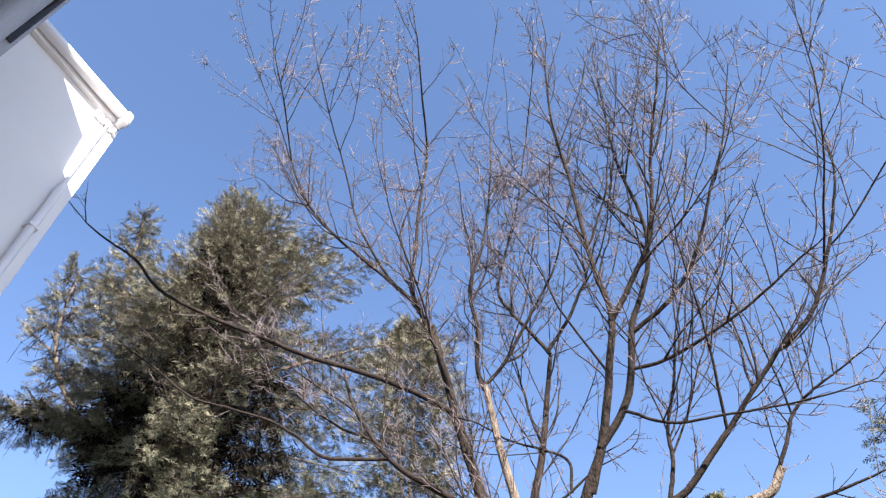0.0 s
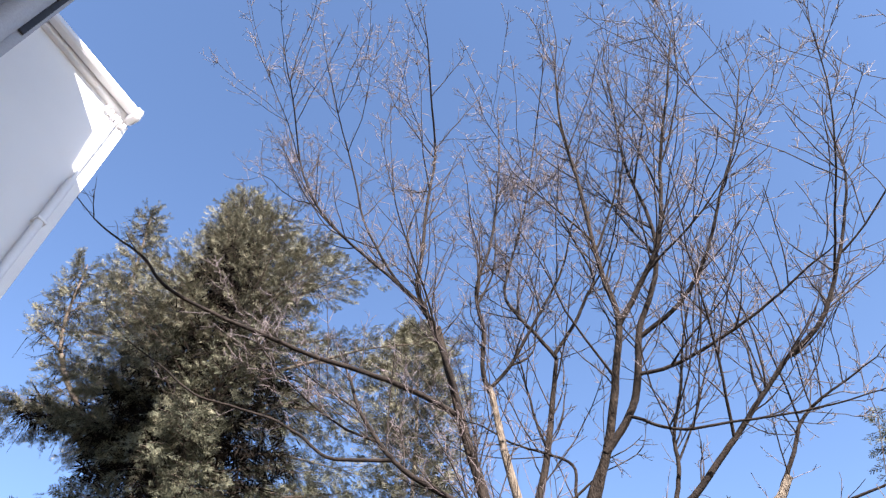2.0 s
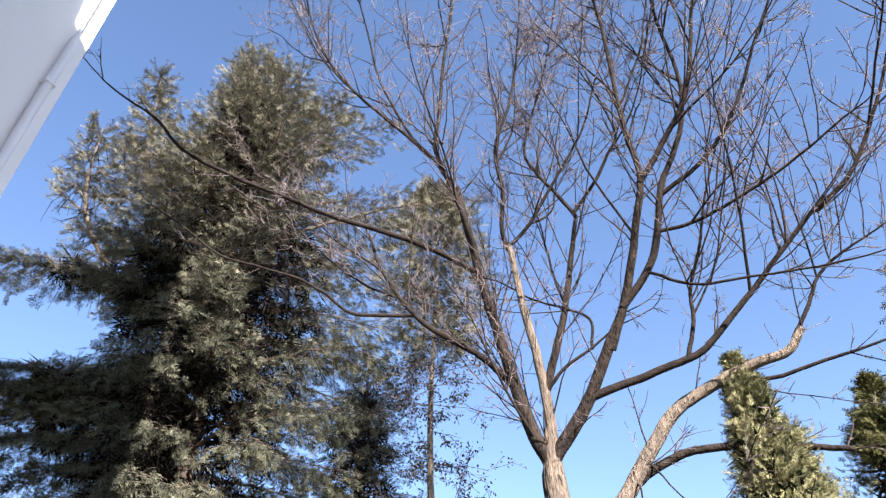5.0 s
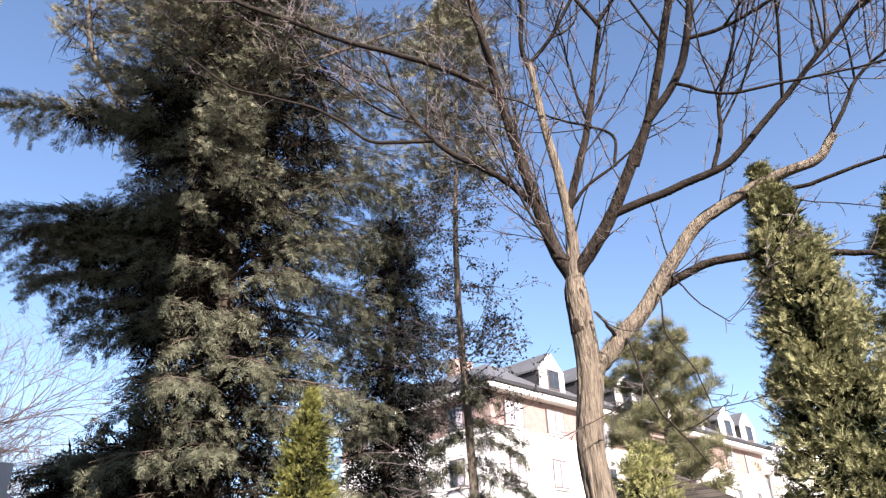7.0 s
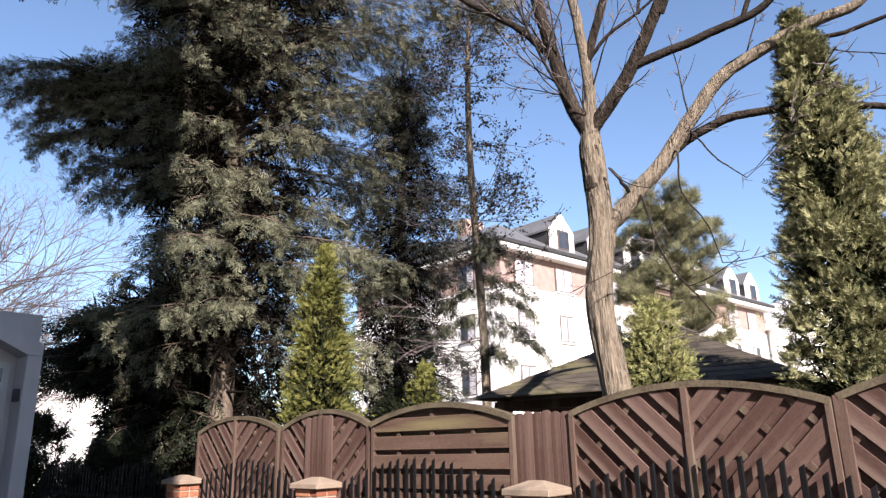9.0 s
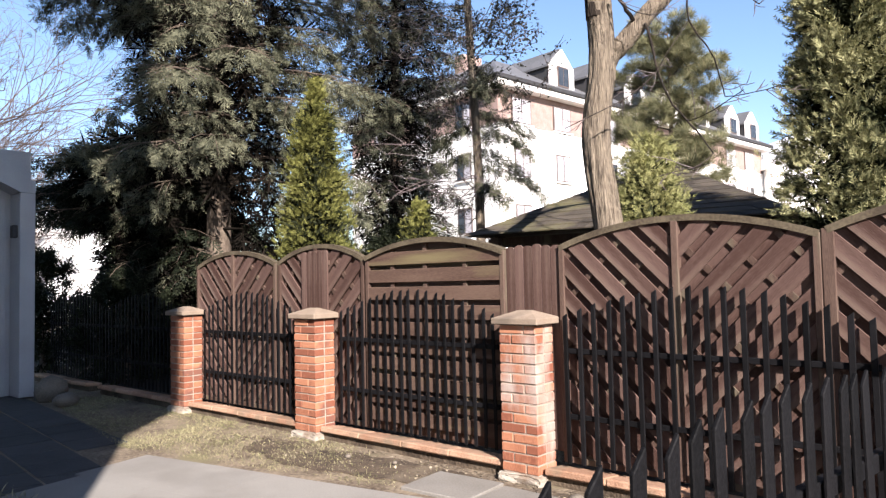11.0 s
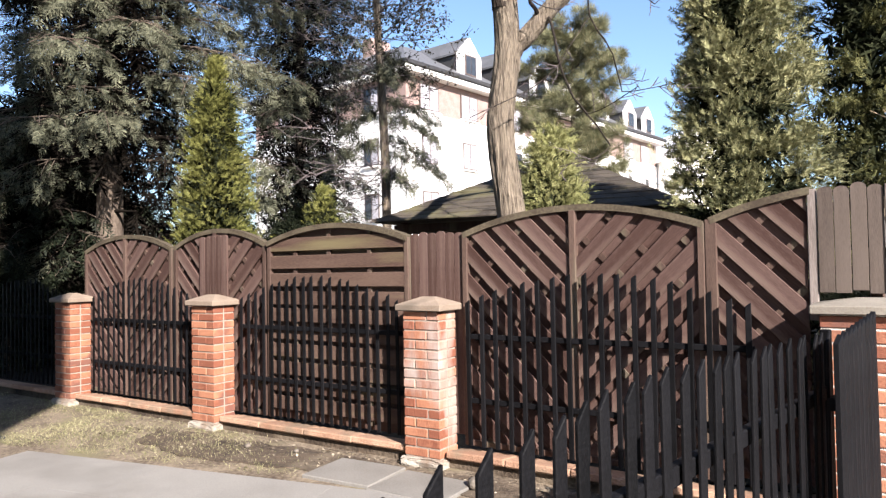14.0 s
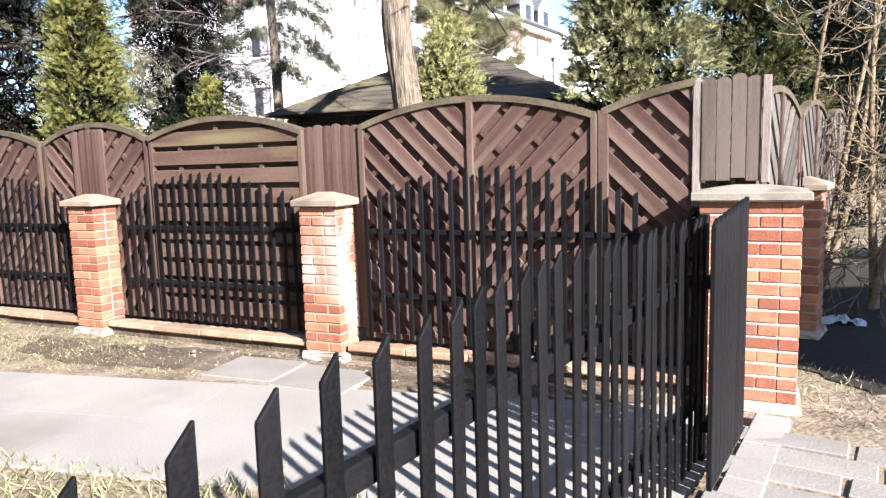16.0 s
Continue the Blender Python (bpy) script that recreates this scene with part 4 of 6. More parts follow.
# ---- bare tree behind the fence ----
def grow(starts, rs, levels, up=0.5):
    """Twigs upon twigs: starts are (point, direction, length, radius). Returns tube paths."""
    out, now = [], starts
    for lv in range(levels):
        nxt = []
        for p, d, L, r in now:
            n = 5 if lv == 0 else 4
            pts, q, dd = [p], np.array(p), np.array(d)
            for i in range(n):
                dd = dd + rs.normal(0, 0.13, 3) + np.array((0, 0, 0.06 * up))
                dd /= np.linalg.norm(dd)
                q = q + dd * L / n
                pts.append(q)
            out.append((np.array(pts), np.linspace(r, max(r * 0.4, 0.0046), n + 1)))
            if lv + 1 < levels:
                kids = int(rs.integers(3, 6)) if lv == 0 else int(rs.integers(2, 4))
                for c in range(kids):
                    f = rs.uniform(0.25, 1.0)
                    i = min(int(f * n), n - 1)
                    b = pts[i] + (pts[i + 1] - pts[i]) * (f * n - i)
                    t = pts[i + 1] - pts[i]
                    t /= np.linalg.norm(t)
                    s = rs.normal(0, 1, 3)
                    s -= t * (s @ t)
                    s /= np.linalg.norm(s)
                    k = t * 0.75 + s * 0.62 + np.array((0, 0, 0.22 * up))
                    nxt.append((b, k / np.linalg.norm(k), L * rs.uniform(0.35, 0.6), max(r * 0.5, 0.0058)))
        now = nxt
    return out


MAIN_WOOD = (
    ("trunk", 0.19, 0.085, ((1.10, 7.89, -0.05), (1.05, 7.89, 1.20), (0.98, 7.89, 2.14), (0.88, 7.90, 3.06), (0.97, 7.87, 3.95), (0.94, 7.78, 4.64), (0.92, 7.74, 5.06), (0.93, 7.63, 5.59))),
    ("stem", 0.105, 0.048, ((0.93, 7.80, 4.45), (0.92, 7.74, 5.06), (0.73, 7.71, 5.49), (0.58, 7.66, 6.01), (0.43, 7.59, 6.64), (0.26, 7.52, 7.44), (0.07, 7.43, 8.40), (-0.13, 7.33, 9.56))),
    ("stem", 0.085, 0.040, ((0.93, 7.80, 4.45), (0.92, 7.74, 5.06), (0.93, 7.63, 5.59), (0.89, 7.54, 6.04), (0.81, 7.44, 6.59), (0.68, 7.29, 7.42), (0.59, 7.17, 8.16))),
    ("stem", 0.1, 0.06, ((0.93, 7.80, 4.45), (0.92, 7.74, 5.06), (1.21, 7.56, 5.46), (1.47, 7.38, 5.83), (1.73, 7.14, 6.30), (1.97, 6.93, 6.73))),
    ("limb", 0.12, 0.045, ((1.0, 7.90, 3.75), (1.05, 7.88, 4.0), (1.20, 7.86, 4.13), (1.43, 7.82, 4.38), (1.74, 7.76, 4.70), (2.11, 7.66, 5.20), (2.48, 7.55, 5.67), (2.87, 7.42, 5.88), (3.41, 7.19, 6.05), (3.76, 7.02, 6.11), (4.00, 6.89, 6.35))),
    ("limb", 0.06, 0.03, ((1.85, 7.73, 4.85), (2.07, 7.67, 5.00), (2.41, 7.57, 5.13), (2.78, 7.44, 5.15), (3.34, 7.21, 5.09), (3.73, 7.03, 4.95), (4.08, 6.84, 4.81))),
    ("limb", 0.055, 0.02, ((1.47, 7.38, 5.83), (1.89, 7.26, 5.94), (2.36, 7.10, 6.05), (2.73, 6.95, 6.12), (3.06, 6.76, 6.36), (3.45, 6.51, 6.70), (3.76, 6.27, 7.00), (4.10, 5.99, 7.29), (4.37, 5.75, 7.52))),
    ("limb", 0.05, 0.02, ((0.55, 7.65, 6.14), (0.20, 7.68, 6.58), (-0.17, 7.69, 6.85), (-0.62, 7.68, 7.17), (-0.97, 7.66, 7.60), (-1.33, 7.62, 8.26), (-1.51, 7.61, 8.86))),
    ("limb", 0.045, 0.01, ((0.17, 7.47, 7.92), (-0.43, 7.44, 8.36), (-1.19, 7.34, 8.69), (-2.03, 7.15, 8.92), (-2.86, 6.86, 9.20), (-3.64, 6.49, 9.37), (-4.17, 6.18, 9.56), (-4.49, 5.94, 9.88), (-4.83, 5.66, 10.03), (-5.19, 5.35, 10.17))),
    ("limb", 0.028, 0.007, ((-0.79, 7.67, 7.38), (-1.19, 7.62, 7.36), (-1.66, 7.54, 7.36), (-2.07, 7.44, 7.65), (-2.47, 7.32, 7.84), (-3.01, 7.12, 7.93), (-3.53, 6.90, 7.99), (-3.98, 6.65, 8.29), (-4.42, 6.38, 8.51))),
    ("limb", 0.05, 0.012, ((0.18, 7.48, 7.82), (0.07, 7.32, 8.48), (-0.13, 7.16, 9.22), (-0.35, 7.02, 9.87), (-0.44, 6.94, 10.27), (-0.35, 6.80, 11.09), (-0.27, 6.63, 12.24), (-0.11, 6.47, 13.59), (-0.15, 5.53, 14.11), (-0.19, 4.42, 14.61))),
    ("limb", 0.032, 0.008, ((-0.33, 7.03, 9.80), (-0.77, 6.94, 10.29), (-1.36, 6.78, 10.88), (-1.87, 6.61, 11.40), (-2.37, 6.37, 12.14), (-2.73, 6.14, 13.16), (-2.78, 5.04, 13.68), (-2.85, 4.31, 13.96))),
    ("limb", 0.025, 0.007, ((-0.64, 6.97, 10.14), (-0.97, 6.85, 10.71), (-1.40, 6.64, 11.76), (-1.68, 6.43, 12.98), (-1.93, 5.65, 13.74), (-2.10, 4.62, 14.16))),
    ("limb", 0.04, 0.012, ((0.60, 7.18, 8.09), (0.51, 7.09, 8.42), (0.56, 6.89, 9.04), (0.49, 6.70, 9.74), (0.75, 6.45, 10.58), (0.95, 6.18, 11.67), (1.10, 5.89, 13.13))),
    ("limb", 0.032, 0.01, ((0.59, 7.17, 8.16), (0.85, 7.06, 8.38), (1.17, 6.86, 8.80), (1.51, 6.61, 9.33), (1.82, 6.37, 9.83), (2.08, 6.06, 10.59))),
    ("stem", 0.06, 0.03, ((0.90, 7.56, 5.95), (1.11, 7.38, 6.58), (1.28, 7.22, 7.17), (1.43, 7.05, 7.81), (1.57, 6.88, 8.46))),
    ("limb", 0.03, 0.008, ((1.57, 6.88, 8.46), (1.35, 6.83, 8.95), (1.13, 6.80, 9.30), (0.96, 6.74, 9.83), (1.21, 6.56, 10.71), (1.50, 6.37, 11.75), (1.83, 6.09, 13.46), (1.99, 5.00, 14.02))),
    ("limb", 0.03, 0.009, ((1.55, 6.88, 8.51), (1.88, 6.70, 8.91), (2.15, 6.53, 9.34), (2.30, 6.41, 9.66), (2.11, 6.29, 10.60), (1.91, 6.17, 11.61))),
    ("limb", 0.06, 0.014, ((1.75, 7.12, 6.34), (2.01, 6.77, 6.99), (2.20, 6.45, 7.66), (2.36, 6.12, 8.40), (2.28, 5.97, 8.94), (2.23, 5.78, 9.61), (2.18, 5.44, 10.93), (2.12, 5.16, 12.31), (2.27, 4.78, 14.27))),
    ("limb", 0.045, 0.012, ((2.34, 6.15, 8.33), (2.53, 5.98, 8.57), (2.76, 5.75, 8.90), (3.00, 5.48, 9.30), (3.13, 5.20, 9.87), (3.26, 4.87, 10.59), (3.57, 4.32, 11.69), (3.80, 3.89, 12.61))),
    ("limb", 0.055, 0.012, ((1.93, 6.87, 6.80), (2.31, 6.63, 7.23), (2.52, 6.40, 7.80), (2.62, 6.23, 8.27), (2.85, 6.02, 8.72), (3.03, 5.81, 9.22), (3.10, 5.61, 9.91), (3.00, 5.39, 11.33), (3.10, 5.08, 12.94), (3.12, 4.73, 14.07))),
    ("limb", 0.035, 0.009, ((2.60, 6.26, 8.18), (3.08, 5.97, 8.43), (3.45, 5.67, 8.77), (3.72, 5.36, 9.24), (3.98, 5.01, 9.83), (4.29, 4.57, 10.49), (4.62, 3.96, 11.59))),
    ("limb", 0.028, 0.007, ((2.48, 6.45, 7.69), (2.97, 6.24, 7.70), (3.54, 5.93, 7.87), (4.08, 5.56, 8.04), (4.61, 5.12, 8.27), (4.90, 4.84, 8.35))),
    ("limb", 0.03, 0.008, ((3.93, 6.93, 6.28), (4.14, 6.78, 6.57), (4.35, 6.63, 6.97), (4.60, 6.45, 7.18), (4.86, 6.26, 7.28), (5.29, 5.91, 7.42))),
    ("limb", 0.03, 0.009, ((3.09, 7.33, 5.95), (3.59, 7.11, 5.85), (4.12, 6.82, 5.90), (4.56, 6.55, 5.92), (4.91, 6.31, 5.94))),
    ("limb", 0.035, 0.007, ((4.23, 5.87, 7.40), (4.60, 5.53, 7.66), (4.88, 5.19, 8.11), (5.14, 4.83, 8.69), (5.36, 4.44, 9.41), (5.47, 4.12, 10.38))),
    ("limb", 0.022, 0.006, ((2.27, 6.65, 7.19), (2.61, 6.54, 6.91), (2.95, 6.40, 6.75), (3.42, 6.17, 6.68), (3.85, 5.93, 6.59), (4.33, 5.60, 6.47), (4.70, 5.32, 6.41))),
    ("limb", 0.03, 0.01, ((2.62, 6.99, 6.10), (2.75, 6.87, 6.52), (2.80, 6.78, 6.96), (2.99, 6.62, 7.48), (3.24, 6.39, 8.30), (3.50, 6.16, 8.98))),
    ("limb", 0.028, 0.01, ((0.90, 7.56, 5.95), (1.15, 7.43, 6.24), (1.56, 7.29, 6.47), (1.94, 7.14, 6.69))),
    ("limb", 0.022, 0.008, ((1.56, 7.29, 6.47), (1.58, 7.23, 6.88), (1.28, 7.25, 7.10), (0.88, 7.28, 7.28), (0.47, 7.27, 7.58), (0.09, 7.27, 7.73))),
    ("limb", 0.018, 0.007, ((1.40, 7.82, 4.36), (1.46, 7.66, 4.25), (1.53, 7.55, 3.81), (1.66, 7.47, 3.40), (1.88, 7.37, 3.06), (2.02, 7.28, 2.81))),
    ("limb", 0.013, 0.006, ((1.84, 7.73, 4.84), (1.87, 7.56, 4.70), (1.85, 7.48, 4.20), (2.03, 7.38, 3.82), (2.13, 7.30, 3.33))),
    ("limb", 0.012, 0.006, ((2.05, 7.67, 5.10), (2.10, 7.50, 4.86), (2.25, 7.37, 4.51), (2.45, 7.25, 4.25))),
    ("limb", 0.028, 0.012, ((1.36, 7.83, 4.30), (1.28, 7.70, 4.42), (1.18, 7.61, 4.54), (1.08, 7.57, 4.62))),
)


def sideways(t, rs, spread, up):
    """A direction that leaves a branch of direction t at a slant."""
    t = t / (np.linalg.norm(t) + 1e-9)
    q = rs.normal(0, 1, 3)
    q -= t * (q @ t)
    q /= np.linalg.norm(q) + 1e-9
    d = t * 0.8 + q * spread + np.array((0, 0, up))
    return d / np.linalg.norm(d)


def sprout(p, d, L, n, up, jitter, rs):
    """A crooked shoot that bends upwards."""
    d = np.array(d, float) / (np.linalg.norm(d) + 1e-9)
    pts = [np.array(p, float)]
    for i in range(n):
        d = d + rs.normal(0, jitter, 3) + np.array((0, 0, up))
        d /= np.linalg.norm(d)
        pts.append(pts[-1] + d * L / n)
    return np.array(pts)


def furrowed(v, p, sides):
    """Cut long wandering furrows into the bark of a tube."""
    out = v.reshape(len(p), sides, 3).copy()
    for i in range(len(p)):
        for j in range(sides):
            d = out[i, j] - p[i]
            a = j / sides * 2 * math.pi
            k = noise.noise((3.2 * math.cos(a), 3.2 * math.sin(a), i * 0.045)) + 0.5 * noise.noise((7.0 * math.cos(a), 7.0 * math.sin(a), i * 0.09 + 7.0))
            out[i, j] = p[i] + d * (1.0 - 0.11 * max(0.0, 0.30 - abs(k)) / 0.30 + 0.02 * k)
    return out.reshape(-1, 3)


def bare_tree():
    tree = thing("bare_tree", "bare deciduous tree with pale furrowed bark, no leaves", "tree")
    rs = np.random.default_rng(11)
    axes, mids, fine, spurs = [], [], [], []
    for name, r0, r1, ctrl in MAIN_WOOD:
        n = 5 * len(ctrl)
        p = smooth_path(ctrl, n)
        p += np.cumsum(rs.normal(0, 0.004, p.shape), axis=0) * (0 if name == "trunk" else 1)
        rad = np.linspace(1, 0, n) ** 0.8 * (r0 - r1) + r1
        if name == "trunk":
            rad[:4] *= (1.35, 1.2, 1.1, 1.03)
            rad = np.maximum(rad, np.interp(p[:, 2], (0, 4.9, 5.6), (0.19, 0.142, 0.08)))
            rad[-3:] *= (0.95, 0.85, 0.6)
        if name == "stem" and r0 > 0.08:
            rad[:9] *= np.linspace(1.3, 1.0, 9)
        if r0 in (0.19, 0.12):
            p, rad = smooth_path(p, 150), np.interp(np.linspace(0, 1, 150), np.linspace(0, 1, n), rad)
            n = 150
        sides = 56 if r0 in (0.19, 0.12) else 14 if r0 > 0.08 else 8
        v, f = tubes([(p, rad)], sides)
        if sides == 56:
            v = furrowed(v, p, sides)
        part(name, raw_mesh(name, v, f, M_BARK if r0 in (0.19, 0.12, 0.085) else M_STEM if r0 >= 0.06 else M_LIMB, True), None, tree)
        if name == "trunk":
            continue
        seg = np.linalg.norm(np.diff(p, axis=0), axis=1)
        total = seg.sum()
        cum = np.concatenate([[0], np.cumsum(seg)])
        high = np.mean(p[:, 2]) > 6.4
        far_left = p[-1, 0] < -3.6
        axes.append((p, rad, high, far_left))
        if not high or far_left:
            continue
        for k in range(max(1, int(total * 0.62))):
            i = max(min(np.searchsorted(cum, rs.uniform(0.15, 0.85) * total) - 1, n - 2), 0)
            d = sideways(p[i + 1] - p[i], rs, 0.85, 0.35)
            q = sprout(p[i], d, rs.uniform(1.6, 3.4), 12, 0.07, 0.07, rs)
            r = np.linspace(min(0.021, rad[i] * 0.65), 0.006, 13)
            v, f = tubes([(q, r)], 6)
            part("branch", raw_mesh("branch", v, f, M_LIMB, True), None, tree)
            axes.append((q, r, True, False))
    for p, rad, high, far_left in axes:
        total = np.linalg.norm(np.diff(p, axis=0), axis=1).sum()
        n = len(p)
        for k in range(int(total * (0.4 if far_left else 3.0 if high else 1.0))):
            i = min(int(rs.uniform(0.2, 1.0) * n), n - 2)
            d = sideways(p[i + 1] - p[i], rs, 1.0, 0.55 if high else 0.15)
            L = rs.uniform(0.6, 2.2) * (0.6 if far_left else 1.0)
            mids.append((sprout(p[i], d, L, 8, 0.06 if high else 0.03, 0.09, rs), np.linspace(min(0.0125, rad[i] * 0.6), 0.005, 9)))
        for k in range(2 if high else 1):
            mids.append((sprout(p[-1], p[-1] - p[-2] + rs.normal(0, 0.05, 3), rs.uniform(0.6, 1.5), 7, 0.08, 0.07, rs), np.linspace(min(rad[-1], 0.010), 0.0045, 8)))
        for k in range(int(total * (0.8 if far_left else 2.4 if high else 1.6))):
            i = min(int(rs.uniform(0.2, 1.0) * n), n - 2)
            fine.append((sprout(p[i], sideways(p[i + 1] - p[i], rs, 1.0, 0.2), rs.uniform(0.15, 0.6), 4, 0.05, 0.14, rs), np.linspace(0.006, 0.004, 5)))
    for p, r in mids:
        total = np.linalg.norm(np.diff(p, axis=0), axis=1).sum()
        for k in range(int(total / 0.17)):
            i = min(int(rs.uniform(0.15, 1.0) * len(p)), len(p) - 2)
            fine.append((sprout(p[i], sideways(p[i + 1] - p[i], rs, 0.95, 0.15), rs.uniform(0.10, 0.45), 4, 0.04, 0.14, rs), np.linspace(0.0055, 0.0038, 5)))
    for p, r in fine:
        for k in range(int(rs.integers(1, 3))):
            i = int(rs.integers(1, len(p) - 1))
            spurs.append((sprout(p[i], sideways(p[i + 1] - p[i], rs, 0.95, 0.1), rs.uniform(0.04, 0.15), 2, 0.05, 0.18, rs), np.array((0.0045, 0.0042, 0.0036))))
    v, f = tubes(mids, 4)
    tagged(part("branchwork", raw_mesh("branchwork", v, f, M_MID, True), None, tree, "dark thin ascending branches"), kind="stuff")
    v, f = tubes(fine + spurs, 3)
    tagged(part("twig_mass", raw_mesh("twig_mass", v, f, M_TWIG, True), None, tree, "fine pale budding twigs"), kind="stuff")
    return tree


bare_tree()


# ---- foliage ----
def frond(pairs, spread, width, droop):
    """A flat spray of tapered leaflets along a stalk of length 1 on x: quads as (k, 4, 3)."""
    q = []

    def leaf(base, d, L, w, tilt):
        d = np.array(d, float)
        d /= np.linalg.norm(d)
        side = np.cross((0, 0, 1), d)
        side = side / np.linalg.norm(side)
        side = side * math.cos(tilt) + np.array((0, 0, 1)) * math.sin(tilt)
        b = np.array(base, float)
        q.append([b, b + d * L * 0.45 + side * w / 2, b + d * L, b + d * L * 0.45 - side * w / 2])

    r = random.Random(5)
    leaf((0, 0, 0), (1, 0, -droop), 1.0, width, 0.3)
    for i in range(pairs):
        x = 0.12 + 0.72 * i / max(1, pairs - 1)
        for sgn in (-1, 1):
            leaf((x, 0, -droop * x), (0.75, sgn * spread, -droop + r.uniform(-0.25, 0.15)), 0.52 * (1 - 0.5 * x), width * 0.85, r.uniform(-0.7, 0.7))
    return np.array(q)


def scatter(template, pos, dirs, size, rs, roll=0.6):
    """Copies of a spray at pos, pointing along dirs, as arrays of quads."""
    n = len(pos)
    x = dirs / (np.linalg.norm(dirs, axis=1)[:, None] + 1e-9)
    up = np.tile((0, 0, 1.0), (n, 1)) + rs.normal(0, roll, (n, 3))
    y = np.cross(up, x)
    y /= np.linalg.norm(y, axis=1)[:, None] + 1e-9
    z = np.cross(x, y)
    M = np.stack([x, y, z], 1) * size[:, None, None]
    V = np.einsum("kvc,ncd->nkvd", template, M) + pos[:, None, None, :]
    V = V.reshape(-1, 3)
    return V, np.arange(len(V)).reshape(-1, 4)




def needle_spray(pairs, width):
    """A flat spruce spray along x: a stalk with narrow side shoots that shorten towards the tip."""
    r = random.Random(8)
    q = [[(0, 0, 0), (0.5, 0.028, 0.0), (1, 0, -0.06), (0.5, -0.028, 0.0)]]
    for i in range(pairs):
        x = 0.03 + 0.87 * i / pairs
        for sgn in (-1, 1):
            L = (0.50 - 0.30 * x) * r.uniform(0.75, 1.2)
            d = np.array((0.66, sgn * 0.70, r.uniform(-0.45, 0.20)))
            side = np.array((-d[1], d[0], r.uniform(-0.6, 0.6))) * width
            p = np.array((x + r.uniform(-0.03, 0.03), 0, -0.03 * x))
            q.append([p, p + d * L * 0.6 + side, p + d * L, p + d * L * 0.6 - side])
    return np.array(q, float)


SHOOT, FAR_SHOOT = needle_spray(6, 0.033), needle_spray(4, 0.044)
SPRAY_THUJA = frond(3, 0.66, 0.12, 0.0)
FAN_THUJA = frond(4, 0.60, 0.115, 0.12)


def bend(a, b):
    """The smaller angle between two bearings."""
    return abs((a - b + math.pi) % (2 * math.pi) - math.pi)


def spruce_tree(name, label, m, axes, seed, pads=2.6, fingers=46, size=0.15, mat=None, bare=None, limbs=(), shade=6000, pale=99.0):
    """A drooping spruce. axes: (path, radius, branches, lowest, stops); stops: (height, reach by sector east, north, west, south).
    limbs: (height, bearing, reach, rise); bare: a function (height, bearing) that thins branches."""
    t = thing(name, label, "tree", m)
    rs = np.random.default_rng(seed)
    wood, pos, dirs, sizes, dead, heart = [], [], [], [], [], []

    def branch(base, az, reach, low, steep, dense=1.0):
        u = np.linspace(0, 1, 10)
        out = np.array((math.cos(az), math.sin(az), 0.0))
        side = np.array((-out[1], out[0], 0.0))
        drop = (0.06 + 0.30 * low) * rs.uniform(0.7, 1.3)
        rise = steep * u + 0.16 * np.sin(u * 2.2) - drop * 1.7 * u ** 2 + drop * 1.0 * u ** 3.5
        wob = np.cumsum(rs.normal(0, 0.012, 10)) * reach
        pth = base + out * (u * reach)[:, None] + np.array((0, 0, 1.0)) * (rise * reach)[:, None] + side * wob[:, None]
        n = max(3, int(pads * (0.92 + 0.35 * low) * reach * dense + 2))
        for b in range(n):
            w = 0.22 + 0.78 * ((b + rs.uniform(0, 1)) / n) ** 0.8
            root = np.array([np.interp(w, u, pth[:, c]) for c in range(3)])
            sgn = -1.0 if b % 2 else 1.0
            if w > 0.93:
                sgn *= 0.15
            L = (0.28 + 0.36 * reach ** 0.5 * (1.25 - 0.75 * w)) * rs.uniform(0.7, 1.25)
            bd = out * rs.uniform(0.55, 1.0) + side * sgn * rs.uniform(0.45, 1.0)
            bd[2] = steep * 0.8 - low * rs.uniform(0.15, 0.75)
            bd /= np.linalg.norm(bd)
            bs = np.cross(bd, (0, 0, 1.0))
            bs /= np.linalg.norm(bs)
            k = max(5, int(fingers * rs.uniform(0.7, 1.3) * (0.4 + L) * 1.2))
            g = (np.arange(k)[:, None] + rs.uniform(0, 1, (k, 1))) / k
            off = np.where(np.arange(k) % 2, 1.0, -1.0)[:, None] * rs.uniform(0.3, 1.0, (k, 1))
            hang = rs.exponential(1, (k, 1)) * (0.012 + 0.09 * low) + 0.16 * L * g ** 2 * (0.4 + low)
            pos.append(root + bd * g * L + np.array((0, 0, -1.0)) * hang + rs.normal(0, 0.012, (k, 3)))
            dirs.append(bd * 0.85 + bs * off * 0.8 * (1.1 - g) + np.array((0, 0, 1.0)) * (0.3 * steep - (0.05 + 1.1 * low) * rs.uniform(0.1, 1.2, (k, 1))) + rs.normal(0, 0.34, (k, 3)))
            sizes.append((0.75 + 0.5 * np.sin(g[:, 0] * 2.8)) * rs.uniform(0.7, 1.2, k) * size * (0.64 + 0.14 * min(1.0, 1.6 * low)))
            wood.append((np.array([root, root + bd * 0.5 * L + (0, 0, 0.01), root + bd * 0.95 * L - np.array((0, 0, 0.1 * L))]), np.array((0.008, 0.006, 0.003))))
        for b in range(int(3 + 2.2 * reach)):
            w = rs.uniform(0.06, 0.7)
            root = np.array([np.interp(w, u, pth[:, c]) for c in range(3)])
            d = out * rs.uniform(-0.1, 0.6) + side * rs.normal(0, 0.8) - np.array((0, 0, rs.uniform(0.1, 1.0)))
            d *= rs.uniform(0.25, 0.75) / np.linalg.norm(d)
